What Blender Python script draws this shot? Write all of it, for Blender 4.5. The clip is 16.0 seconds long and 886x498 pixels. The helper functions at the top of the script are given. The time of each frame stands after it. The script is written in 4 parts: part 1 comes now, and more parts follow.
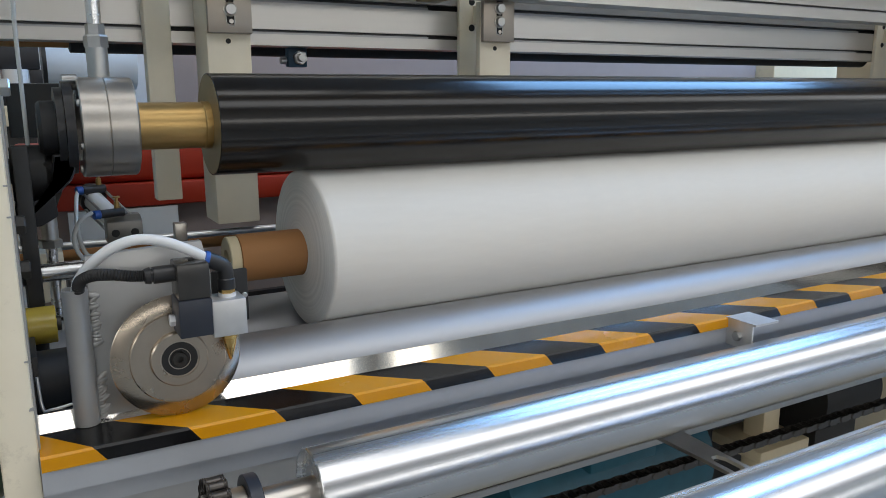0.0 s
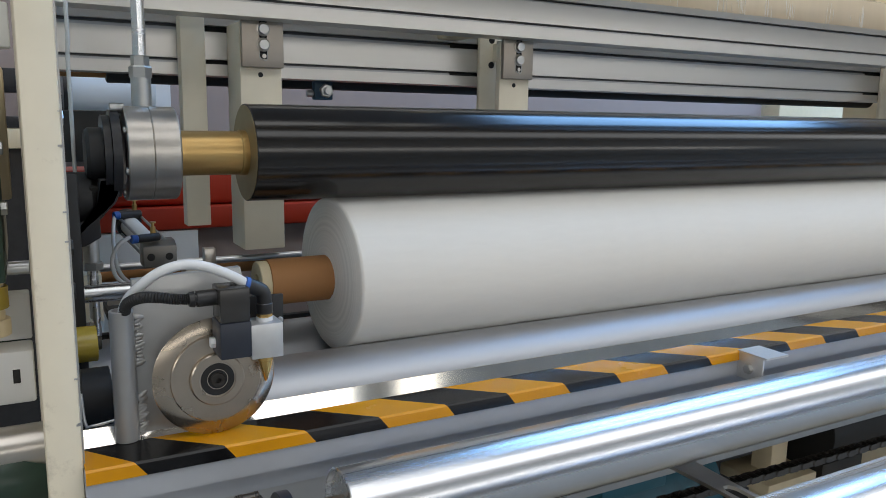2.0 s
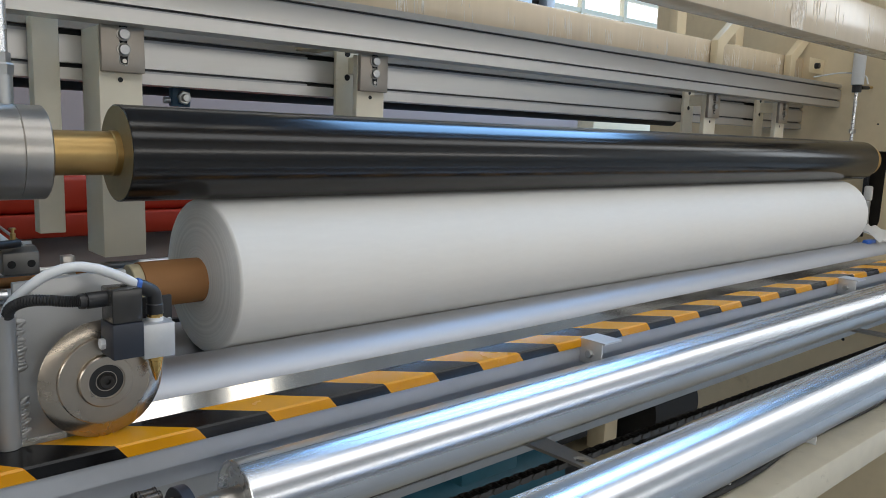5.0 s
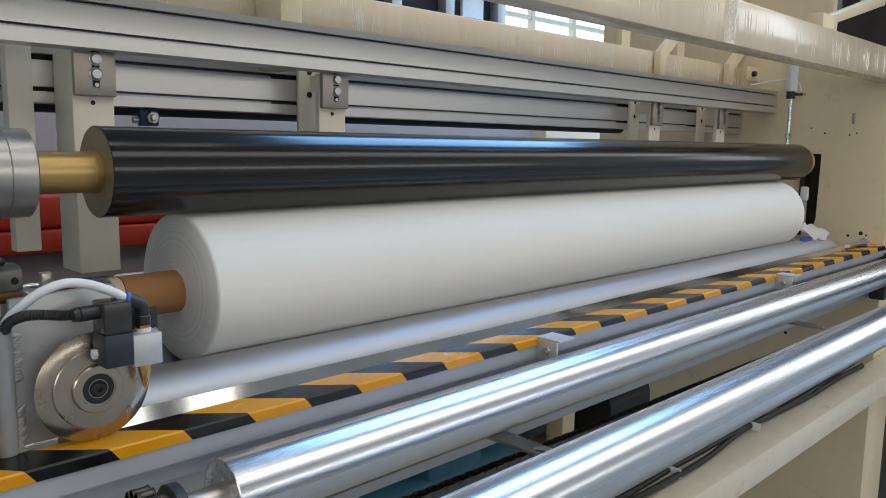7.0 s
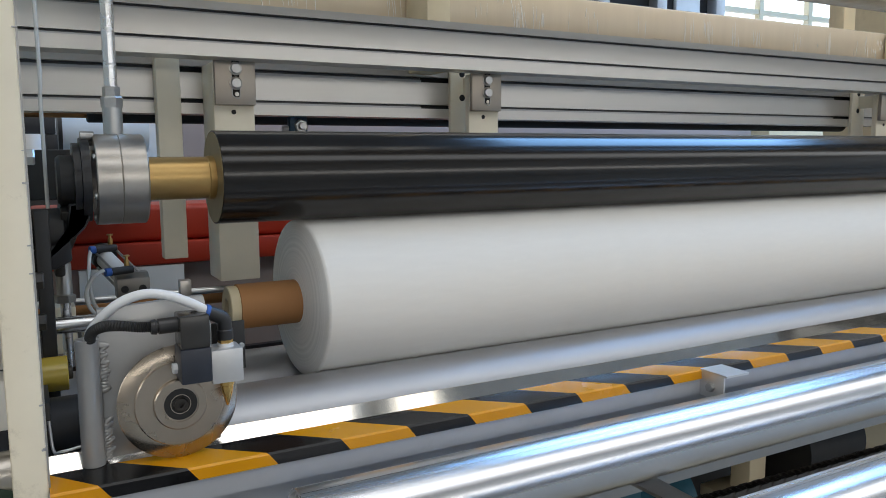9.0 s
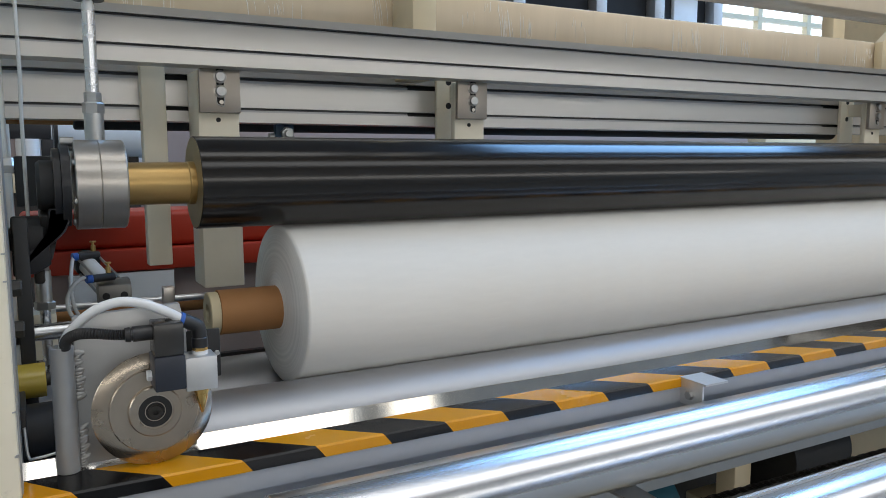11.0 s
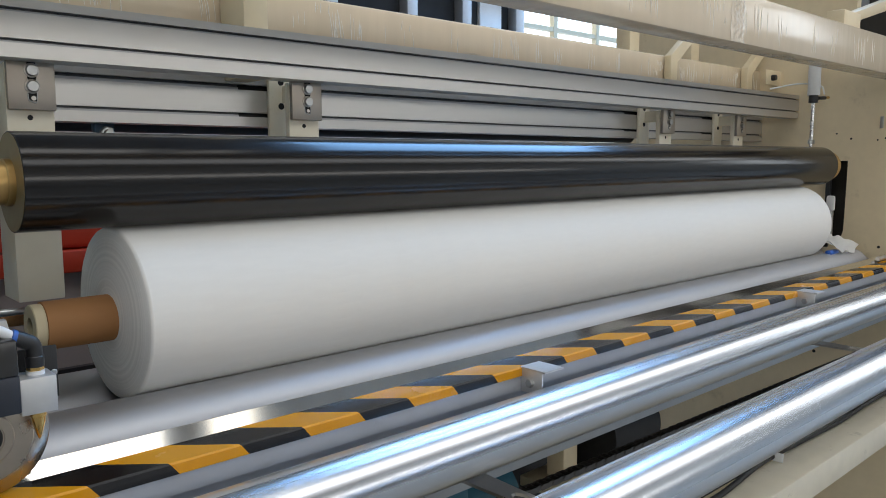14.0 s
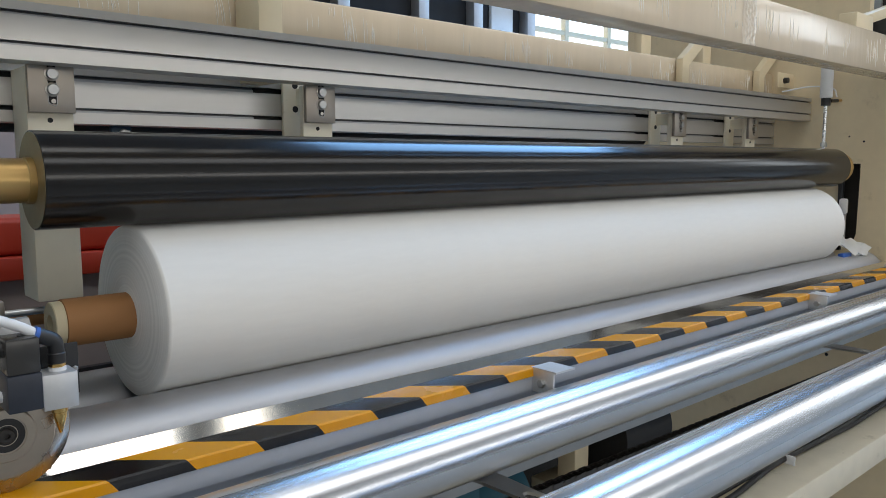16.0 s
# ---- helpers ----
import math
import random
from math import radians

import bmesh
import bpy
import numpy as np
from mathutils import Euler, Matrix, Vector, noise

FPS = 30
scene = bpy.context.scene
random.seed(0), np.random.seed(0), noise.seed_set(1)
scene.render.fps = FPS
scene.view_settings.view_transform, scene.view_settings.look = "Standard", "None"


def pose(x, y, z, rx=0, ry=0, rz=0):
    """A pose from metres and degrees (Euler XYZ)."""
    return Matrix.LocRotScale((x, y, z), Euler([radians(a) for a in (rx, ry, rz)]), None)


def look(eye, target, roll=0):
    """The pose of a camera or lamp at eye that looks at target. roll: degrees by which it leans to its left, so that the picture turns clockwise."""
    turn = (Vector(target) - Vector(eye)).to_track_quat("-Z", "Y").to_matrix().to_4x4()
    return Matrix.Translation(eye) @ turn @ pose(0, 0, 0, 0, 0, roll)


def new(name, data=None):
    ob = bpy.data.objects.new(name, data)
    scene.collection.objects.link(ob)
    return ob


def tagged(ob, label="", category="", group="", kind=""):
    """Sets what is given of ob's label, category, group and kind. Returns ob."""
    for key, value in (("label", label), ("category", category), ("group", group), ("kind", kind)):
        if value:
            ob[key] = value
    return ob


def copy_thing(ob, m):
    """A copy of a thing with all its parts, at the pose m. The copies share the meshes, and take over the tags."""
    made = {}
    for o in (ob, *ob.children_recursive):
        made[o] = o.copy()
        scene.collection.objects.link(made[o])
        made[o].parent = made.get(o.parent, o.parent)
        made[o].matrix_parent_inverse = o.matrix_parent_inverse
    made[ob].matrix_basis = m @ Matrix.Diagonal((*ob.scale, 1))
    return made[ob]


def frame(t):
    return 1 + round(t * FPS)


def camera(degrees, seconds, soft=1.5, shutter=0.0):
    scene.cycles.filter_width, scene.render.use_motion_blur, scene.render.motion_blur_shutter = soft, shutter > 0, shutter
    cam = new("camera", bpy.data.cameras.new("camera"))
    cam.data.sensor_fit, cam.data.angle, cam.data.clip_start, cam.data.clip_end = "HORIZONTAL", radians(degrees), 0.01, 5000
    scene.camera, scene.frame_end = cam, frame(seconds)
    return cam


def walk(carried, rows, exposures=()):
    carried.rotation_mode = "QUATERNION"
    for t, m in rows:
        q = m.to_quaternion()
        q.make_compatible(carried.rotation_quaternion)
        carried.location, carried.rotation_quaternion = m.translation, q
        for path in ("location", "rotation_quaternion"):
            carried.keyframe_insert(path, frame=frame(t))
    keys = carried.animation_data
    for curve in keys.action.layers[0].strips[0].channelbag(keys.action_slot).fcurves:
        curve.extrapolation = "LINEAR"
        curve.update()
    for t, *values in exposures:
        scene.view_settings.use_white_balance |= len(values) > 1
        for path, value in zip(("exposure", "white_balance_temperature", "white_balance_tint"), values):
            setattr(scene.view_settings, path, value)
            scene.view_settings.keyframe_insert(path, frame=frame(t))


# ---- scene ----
cam = camera(59.9, 16.0, soft=0.9)
PATH = [
    (0, (0.022, 0.0, 1.371), (0.973, 1.713, 0.968), -0.2),
    (0.5, (0.019, 0.002, 1.37), (0.971, 1.716, 0.972), 0.0),
    (1, (0.012, 0.0, 1.372), (0.965, 1.715, 0.984), 0.2),
    (1.5, (0.001, -0.008, 1.376), (0.95, 1.713, 1.007), 0.5),
    (2, (-0.011, -0.016, 1.379), (0.938, 1.712, 1.047), 0.9),
    (2.5, (-0.012, -0.02, 1.381), (0.941, 1.708, 1.059), 1.1),
    (3, (-0.012, -0.024, 1.381), (0.97, 1.691, 1.072), 1.5),
    (3.5, (-0.021, -0.019, 1.379), (0.995, 1.678, 1.078), 1.9),
    (4, (-0.022, -0.017, 1.376), (1.086, 1.622, 1.084), 2.2),
    (4.5, (-0.049, -0.023, 1.373), (1.192, 1.518, 1.083), 2.1),
    (5, (-0.082, -0.037, 1.375), (1.231, 1.443, 1.084), 1.9),
    (7.5, (-0.13, -0.081, 1.388), (1.268, 1.323, 1.119), 0.8),
    (8, (-0.127, -0.08, 1.389), (1.268, 1.329, 1.125), 0.5),
    (8.5, (-0.095, -0.076, 1.384), (1.22, 1.407, 1.122), -0.0),
    (9, (0.013, -0.062, 1.378), (0.963, 1.68, 1.127), -0.3),
    (9.2, (0.05, -0.054, 1.378), (0.867, 1.754, 1.13), -0.2),
    (11.5, (0.02, -0.081, 1.383), (1.098, 1.587, 1.148), 0.0),
    (12, (0.007, -0.081, 1.38), (1.251, 1.465, 1.132), 0.3),
    (12.5, (-0.005, -0.081, 1.381), (1.34, 1.378, 1.129), 0.3),
    (13, (-0.014, -0.071, 1.381), (1.337, 1.382, 1.131), 0.2),
    (13.5, (-0.008, -0.067, 1.383), (1.339, 1.391, 1.14), 0.0),
    (14, (-0.005, -0.059, 1.382), (1.337, 1.405, 1.147), -0.1),
    (14.5, (-0.006, -0.055, 1.382), (1.331, 1.413, 1.15), -0.1),
    (15, (-0.004, -0.054, 1.382), (1.328, 1.419, 1.15), -0.1),
    (15.5, (-0.008, -0.058, 1.381), (1.318, 1.422, 1.152), -0.2),
    (16, (-0.013, -0.065, 1.38), (1.309, 1.419, 1.154), -0.1),
]
walk(cam, [(t, look(eye, target, roll)) for t, eye, target, roll in PATH])

# ---- light ----
world = bpy.data.worlds.new("world")
scene.world = world
world.use_nodes = True
sky = world.node_tree.nodes.new("ShaderNodeTexSky")
sky.sky_type = "NISHITA"
sky.sun_disc = False
sky.sun_elevation, sky.sun_rotation = radians(40), radians(200)
world.node_tree.links.new(sky.outputs[0], world.node_tree.nodes["Background"].inputs[0])
world.node_tree.nodes["Background"].inputs[1].default_value = 0.1
scene.view_settings.exposure = 0.0


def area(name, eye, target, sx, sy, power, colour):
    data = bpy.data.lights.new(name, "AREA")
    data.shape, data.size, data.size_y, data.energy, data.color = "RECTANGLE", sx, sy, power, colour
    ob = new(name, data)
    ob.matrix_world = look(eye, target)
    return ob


# unseen lamps added under the closed ceiling, set for fill and roller reflections
ROOF_FILLS = [
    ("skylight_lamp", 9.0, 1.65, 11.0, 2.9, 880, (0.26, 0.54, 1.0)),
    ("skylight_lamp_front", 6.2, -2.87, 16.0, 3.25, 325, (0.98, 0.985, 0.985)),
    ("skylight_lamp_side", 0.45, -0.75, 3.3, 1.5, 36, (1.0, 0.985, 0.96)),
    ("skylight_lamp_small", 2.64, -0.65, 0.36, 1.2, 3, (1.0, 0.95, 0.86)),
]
for name, x, y, sx, sy, power, colour in ROOF_FILLS:
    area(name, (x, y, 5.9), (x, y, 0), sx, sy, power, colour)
# unseen fill lamps added before solid walls, with no windows behind them
area("fill_lamp_back", (1.0, 6.95, 5.0), (1.0, 0, 1.2), 6, 1.4, 60, (1.0, 0.99, 0.97))
area("fill_lamp_front", (2.0, -5.85, 2.35), (2.0, 0, 1.9), 14, 0.6, 88, (1.0, 0.96, 0.90))
area("fill_lamp_east", (14.85, -1.2, 4.3), (0, -1.2, 2.5), 8, 2.4, 150, (0.86, 0.93, 1.0))
area("fill_lamp_west", (-6.85, -1.5, 3.2), (0, 0, 1.6), 7, 2.2, 180, (1.0, 0.985, 0.96))


# ---- materials ----
def mat(name, colour, rough=0.5, metal=0.0, var=0.12, scale=30.0, bump=0.0, stretch=(1, 1, 1), coat=0.0, rvar=0.0, dirt=0.0, spec=0.5):
    m = bpy.data.materials.new(name)
    m.use_nodes = True
    nt = m.node_tree
    b = nt.nodes["Principled BSDF"]
    b.inputs["Metallic"].default_value = metal
    b.inputs["Roughness"].default_value = rough
    b.inputs["Coat Weight"].default_value = coat
    b.inputs["Coat Roughness"].default_value = 0.15
    b.inputs["Specular IOR Level"].default_value = spec
    tc = nt.nodes.new("ShaderNodeTexCoord")
    mp = nt.nodes.new("ShaderNodeMapping")
    mp.inputs["Scale"].default_value = stretch
    nt.links.new(tc.outputs["Object"], mp.inputs["Vector"])
    fine = nt.nodes.new("ShaderNodeTexNoise")
    fine.inputs["Scale"].default_value = scale
    fine.inputs["Detail"].default_value = 5
    nt.links.new(mp.outputs[0], fine.inputs["Vector"])
    broad = nt.nodes.new("ShaderNodeTexNoise")
    broad.inputs["Scale"].default_value = scale * 0.13
    broad.inputs["Detail"].default_value = 3
    nt.links.new(mp.outputs[0], broad.inputs["Vector"])
    add = nt.nodes.new("ShaderNodeMath")
    add.operation = "ADD"
    nt.links.new(fine.outputs["Fac"], add.inputs[0])
    nt.links.new(broad.outputs["Fac"], add.inputs[1])
    rng = nt.nodes.new("ShaderNodeMapRange")
    rng.inputs["From Min"].default_value, rng.inputs["From Max"].default_value = 0.6, 1.4
    rng.inputs["To Min"].default_value, rng.inputs["To Max"].default_value = 1 - var, 1 + var
    nt.links.new(add.outputs[0], rng.inputs["Value"])
    mix = nt.nodes.new("ShaderNodeMix")
    mix.data_type, mix.blend_type = "RGBA", "MULTIPLY"
    mix.inputs["Factor"].default_value = 1.0
    mix.inputs["A"].default_value = (*colour, 1)
    nt.links.new(rng.outputs[0], mix.inputs["B"])
    out = mix.outputs["Result"]
    if dirt:
        spots = nt.nodes.new("ShaderNodeTexNoise")
        spots.inputs["Scale"].default_value = 14.0
        spots.inputs["Detail"].default_value = 8
        spots.inputs["Roughness"].default_value = 0.7
        nt.links.new(tc.outputs["Object"], spots.inputs["Vector"])
        cut = nt.nodes.new("ShaderNodeMapRange")
        cut.inputs["From Min"].default_value, cut.inputs["From Max"].default_value = 0.6, 0.72
        cut.inputs["To Max"].default_value = dirt
        nt.links.new(spots.outputs["Fac"], cut.inputs["Value"])
        stain = nt.nodes.new("ShaderNodeMix")
        stain.data_type = "RGBA"
        stain.inputs["B"].default_value = (colour[0] * 0.35, colour[1] * 0.31, colour[2] * 0.26, 1)
        nt.links.new(cut.outputs[0], stain.inputs["Factor"])
        nt.links.new(out, stain.inputs["A"])
        out = stain.outputs["Result"]
    nt.links.new(out, b.inputs["Base Color"])
    if rvar:
        rr = nt.nodes.new("ShaderNodeMapRange")
        rr.inputs["From Min"].default_value, rr.inputs["From Max"].default_value = 0.6, 1.4
        rr.inputs["To Min"].default_value, rr.inputs["To Max"].default_value = max(0.02, rough - rvar), rough + rvar
        nt.links.new(add.outputs[0], rr.inputs["Value"])
        nt.links.new(rr.outputs[0], b.inputs["Roughness"])
    if bump:
        bp = nt.nodes.new("ShaderNodeBump")
        bp.inputs["Strength"].default_value = bump
        bp.inputs["Distance"].default_value = 0.001
        nt.links.new(fine.outputs["Fac"], bp.inputs["Height"])
        nt.links.new(bp.outputs[0], b.inputs["Normal"])
    return m


CREAM = mat("cream_paint", (0.75, 0.635, 0.43), 0.38, var=0.05, scale=40, bump=0.12, dirt=0.25, rvar=0.06)
CREAM_BARE = mat("cream_paint_rubbed", (0.76, 0.70, 0.56), 0.42, var=0.08, scale=22, bump=0.15, dirt=0.5)
ALU = mat("extruded_aluminium", (0.56, 0.545, 0.52), 0.36, 0.75, var=0.025, scale=120, stretch=(0.012, 1, 1), rvar=0.02)
# darker copy of the aluminium, with the slot's shade in its colour
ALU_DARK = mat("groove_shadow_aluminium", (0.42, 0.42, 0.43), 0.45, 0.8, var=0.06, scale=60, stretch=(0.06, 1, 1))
CHROME = mat("polished_roller_steel", (0.66, 0.67, 0.69), 0.28, 1.0, var=0.07, scale=110, stretch=(0.003, 1, 1), rvar=0.07, bump=0.16)
DRUM = mat("satin_drum_steel", (0.43, 0.435, 0.45), 0.52, 0.9, var=0.06, scale=70, stretch=(0.02, 1, 1), rvar=0.05)
STEEL = mat("turned_steel", (0.52, 0.49, 0.45), 0.34, 1.0, var=0.10, scale=45, rvar=0.08, dirt=0.12)
PLATE = mat("ground_steel_plate", (0.47, 0.42, 0.36), 0.44, 0.8, var=0.16, scale=22, rvar=0.06, dirt=0.25)
STAINLESS = mat("bright_stainless_sheet", (0.74, 0.72, 0.68), 0.075, 1.0, var=0.12, scale=22, rvar=0.035, bump=0.05, dirt=0.12)
ZINC = mat("zinc_plated_steel", (0.47, 0.475, 0.47), 0.36, 0.95, var=0.12, scale=60, rvar=0.08)
BRASS = mat("brushed_brass", (0.56, 0.37, 0.145), 0.36, 0.9, var=0.12, scale=60, stretch=(0.15, 1, 1), rvar=0.06)
BRONZE = mat("dull_bronze_face", (0.36, 0.29, 0.16), 0.5, 0.6, var=0.08, scale=80)
BRASS_BRIGHT = mat("machined_brass", (0.66, 0.44, 0.16), 0.25, 1.0, var=0.06, scale=90)
BLACK_ROLL = mat("black_anodised_roller", (0.0085, 0.007, 0.006), 0.17, 0.0, var=0.08, scale=40, stretch=(0.03, 1, 1), rvar=0.015, spec=0.5)
RUBBER = mat("black_rubber", (0.014, 0.014, 0.015), 0.55, var=0.25, scale=60, bump=0.15)
PLASTIC_BLACK = mat("black_plastic", (0.018, 0.0185, 0.021), 0.38, var=0.15, scale=70, bump=0.05)
COIL = mat("navy_black_moulding", (0.022, 0.027, 0.04), 0.4, var=0.15, scale=60, bump=0.08)
COIL_CLEAR = mat("smoked_connector", (0.035, 0.034, 0.033), 0.22, var=0.2, scale=40)
GREY_PAINT = mat("silver_grey_paint", (0.385, 0.385, 0.38), 0.33, 0.45, var=0.07, scale=50, bump=0.14, dirt=0.14, rvar=0.06)
GREY_BEAM = mat("blue_grey_paint", (0.40, 0.42, 0.455), 0.42, 0.2, var=0.06, scale=45, bump=0.08, dirt=0.15)
VALVE = mat("cast_valve_aluminium", (0.62, 0.63, 0.64), 0.42, 0.7, var=0.05, scale=150, bump=0.1)
PAPER = mat("white_tissue_paper", (0.87, 0.86, 0.825), 0.9, var=0.022, scale=130, bump=0.12, stretch=(0.25, 1, 1), spec=0.2)
CARD = mat("brown_cardboard", (0.36, 0.175, 0.068), 0.66, var=0.08, scale=50, bump=0.1, stretch=(0.25, 1, 1), spec=0.3)
CARD_PALE = mat("pale_paper_core", (0.58, 0.50, 0.33), 0.75, var=0.08, scale=60)
YELLOW = mat("yellow_tape", (0.62, 0.272, 0.003), 0.24, var=0.07, scale=30, rvar=0.06, dirt=0.12, spec=0.32)
TAPE_BLACK = mat("black_tape", (0.005, 0.005, 0.006), 0.2, var=0.25, scale=30, rvar=0.07, spec=0.27)
TUBE = mat("white_nylon_tube", (0.72, 0.74, 0.76), 0.35, var=0.04, scale=60)
CLEAR = mat("milky_clear_tube", (0.58, 0.59, 0.58), 0.12, var=0.06, scale=60)
BLUE_RING = mat("blue_collet_plastic", (0.02, 0.10, 0.42), 0.35, var=0.08, scale=80)
BLUE_PAINT = mat("dark_blue_paint", (0.025, 0.07, 0.12), 0.45, var=0.15, scale=50, bump=0.1)
TEAL = mat("teal_motor_paint", (0.02, 0.11, 0.16), 0.45, var=0.2, scale=40, dirt=0.3)
GREEN = mat("dark_green_casting", (0.018, 0.045, 0.032), 0.35, var=0.2, scale=60, bump=0.4)
RED = mat("red_painted_panel", (0.42, 0.034, 0.012), 0.5, var=0.10, scale=12, rvar=0.06)
MAUVE = mat("grey_mauve_panel", (0.33, 0.265, 0.245), 0.6, var=0.05, scale=14)
WALL = mat("hall_wall_paint", (0.44, 0.42, 0.38), 0.8, var=0.05, scale=4)
ROOF = mat("grey_roof_sheeting", (0.46, 0.45, 0.44), 0.7, var=0.15, scale=3)
DARK_STEEL = mat("dark_machine_steel", (0.042, 0.039, 0.036), 0.5, 0.4, var=0.25, scale=30, dirt=0.3)
CHAIN = mat("oiled_chain_steel", (0.10, 0.092, 0.085), 0.38, 0.9, var=0.25, scale=80)
CONCRETE = mat("grey_floor_coating", (0.26, 0.265, 0.255), 0.35, var=0.10, scale=6, bump=0.05, dirt=0.25)
AMBER = mat("amber_polyurethane", (0.42, 0.31, 0.05), 0.22, var=0.12, scale=40)
WRAP = mat("film_wrapped_cream", (0.74, 0.61, 0.44), 0.2, var=0.05, scale=16, bump=0.45, stretch=(3.5, 1, 0.3), coat=0.5, rvar=0.08)
SHEET = mat("pale_blue_sheet_roll", (0.62, 0.69, 0.76), 0.5, var=0.06, scale=10)
WHITE = mat("white_painted_metal", (0.74, 0.75, 0.75), 0.45, var=0.04, scale=20)
SEAL = mat("bearing_seal", (0.015, 0.015, 0.016), 0.45, var=0.2, scale=90)
# dark grey that paints the shade deep in the beam slots
SLOT_SHADE = mat("slot_shade_grey", (0.11, 0.11, 0.115), 0.55, 0.3, var=0.1, scale=60, stretch=(0.06, 1, 1))
CURTAIN = mat("dull_dark_sheeting", (0.035, 0.035, 0.036), 0.9, var=0.3, scale=4, spec=0.1)
GUNMETAL = mat("dark_machined_steel", (0.20, 0.19, 0.175), 0.4, 0.8, var=0.15, scale=60, rvar=0.08)
# near black that paints the shade inside open slots and drilled holes
HOLE = mat("bolt_hole_black", (0.012, 0.012, 0.012), 0.7, var=0.1, scale=50)
GLOW = bpy.data.materials.new("overcast_sky_backdrop")
GLOW.use_nodes = True
GLOW.node_tree.nodes["Principled BSDF"].inputs["Base Color"].default_value = (0.5, 0.6, 0.7, 1)
GLOW.node_tree.nodes["Principled BSDF"].inputs["Emission Color"].default_value = (0.86, 0.94, 1.0, 1)
GLOW.node_tree.nodes["Principled BSDF"].inputs["Emission Strength"].default_value = 1.5


# ---- shapes ----
ROOT = {}


def thing(name, at, label, category, group="", kind=""):
    """An Empty at the base of a thing; its parts are given in world metres."""
    e = new(name)
    e.location = at
    e.empty_display_size = 0.02
    ROOT[e] = Vector(at)
    return tagged(e, label, category, group, kind)


def mesh_of(bm, name, material, at, smooth=35):
    bmesh.ops.translate(bm, vec=-Vector(at), verts=bm.verts)
    bmesh.ops.recalc_face_normals(bm, faces=bm.faces)
    lim = radians(smooth)
    for f in bm.faces:
        f.smooth = True
    for e in bm.edges:
        e.smooth = not (len(e.link_faces) == 2 and e.calc_face_angle(0) > lim)
    me = bpy.data.meshes.new(name)
    bm.to_mesh(me)
    bm.free()
    me.materials.append(material)
    return me


def part(name, bm, material, parent, label="", smooth=35):
    base = ROOT[parent]
    ob = new(name, mesh_of(bm, name, material, base, smooth))
    ob.parent = parent
    ROOT[ob] = base
    return tagged(ob, label) if label else ob


def solid(name, bm, material, label, category, at=None, group="", kind="", smooth=35):
    """A thing that is one mesh; its origin is at its base."""
    if at is None:
        lo = [min(v.co[k] for v in bm.verts) for k in range(3)]
        hi = [max(v.co[k] for v in bm.verts) for k in range(3)]
        at = ((lo[0] + hi[0]) / 2, (lo[1] + hi[1]) / 2, lo[2])
    ob = new(name, mesh_of(bm, name, material, at, smooth))
    ob.location = at
    ROOT[ob] = Vector(at)
    return tagged(ob, label, category, group, kind)


def box(x0, x1, y0, y1, z0, z1, bevel=0.0, bm=None, seg=2):
    bm2 = bmesh.new()
    bmesh.ops.create_cube(bm2, size=1)
    for v in bm2.verts:
        v.co = ((x0 + x1) / 2 + v.co.x * (x1 - x0), (y0 + y1) / 2 + v.co.y * (y1 - y0), (z0 + z1) / 2 + v.co.z * (z1 - z0))
    if bevel:
        bmesh.ops.bevel(bm2, geom=bm2.edges[:], offset=bevel, segments=seg, affect="EDGES", profile=0.5)
    return joined(bm, bm2)


def joined(bm, bm2):
    if bm is None:
        return bm2
    me = bpy.data.meshes.new("scratch")
    bm2.to_mesh(me)
    bm2.free()
    bm.from_mesh(me)
    bpy.data.meshes.remove(me)
    return bm


def axis_frame(d):
    d = Vector(d).normalized()
    u = d.orthogonal().normalized() if abs(d.x) < 0.9 else Vector((0, 1, 0))
    u = (u - d * u.dot(d)).normalized()
    return d, u, d.cross(u)


def lathe(base, direction, profile, seg=48, bm=None, closed=False):
    """Turns (distance along, radius) pairs about an axis; closed joins the last ring to the first."""
    bm2 = bmesh.new()
    d, u, v = axis_frame(direction)
    rings = []
    for a, r in profile:
        c = Vector(base) + d * a
        if r < 1e-6:
            rings.append([bm2.verts.new(c)])
        else:
            rings.append([bm2.verts.new(c + (u * math.cos(k * math.tau / seg) + v * math.sin(k * math.tau / seg)) * r) for k in range(seg)])
    pairs = list(zip(rings, rings[1:])) + ([(rings[-1], rings[0])] if closed else [])
    for p, q in pairs:
        for k in range(seg):
            n = (k + 1) % seg
            if len(p) == 1 and len(q) == 1:
                continue
            if len(p) == 1:
                bm2.faces.new((p[0], q[k], q[n]))
            elif len(q) == 1:
                bm2.faces.new((p[k], p[n], q[0]))
            else:
                bm2.faces.new((p[k], p[n], q[n], q[k]))
    return joined(bm, bm2)


def rod(p, q, r, seg=24, chamfer=0.0006, bm=None):
    p, q = Vector(p), Vector(q)
    n = (q - p).length
    c = min(chamfer, r * 0.4)
    return lathe(p, q - p, [(0, 0), (0, r - c), (c, r), (n - c, r), (n, r - c), (n, 0)], seg, bm)


def pipe(p, q, r, inner, seg=40, c=0.0006, bm=None):
    p, q = Vector(p), Vector(q)
    n = (q - p).length
    return lathe(p, q - p, [(0, inner), (0, r - c), (c, r), (n - c, r), (n, r - c), (n, inner)], seg, bm, True)


def hexnut(p, direction, r, h, bm=None, hole=0.0):
    prof = [(0, 0), (0, r * 0.98), (h * 0.85, r), (h, r * 0.86), (h, hole)] + ([(h * 0.4, hole), (h * 0.4, 0)] if hole else [])
    return lathe(p, direction, prof, 6, bm)


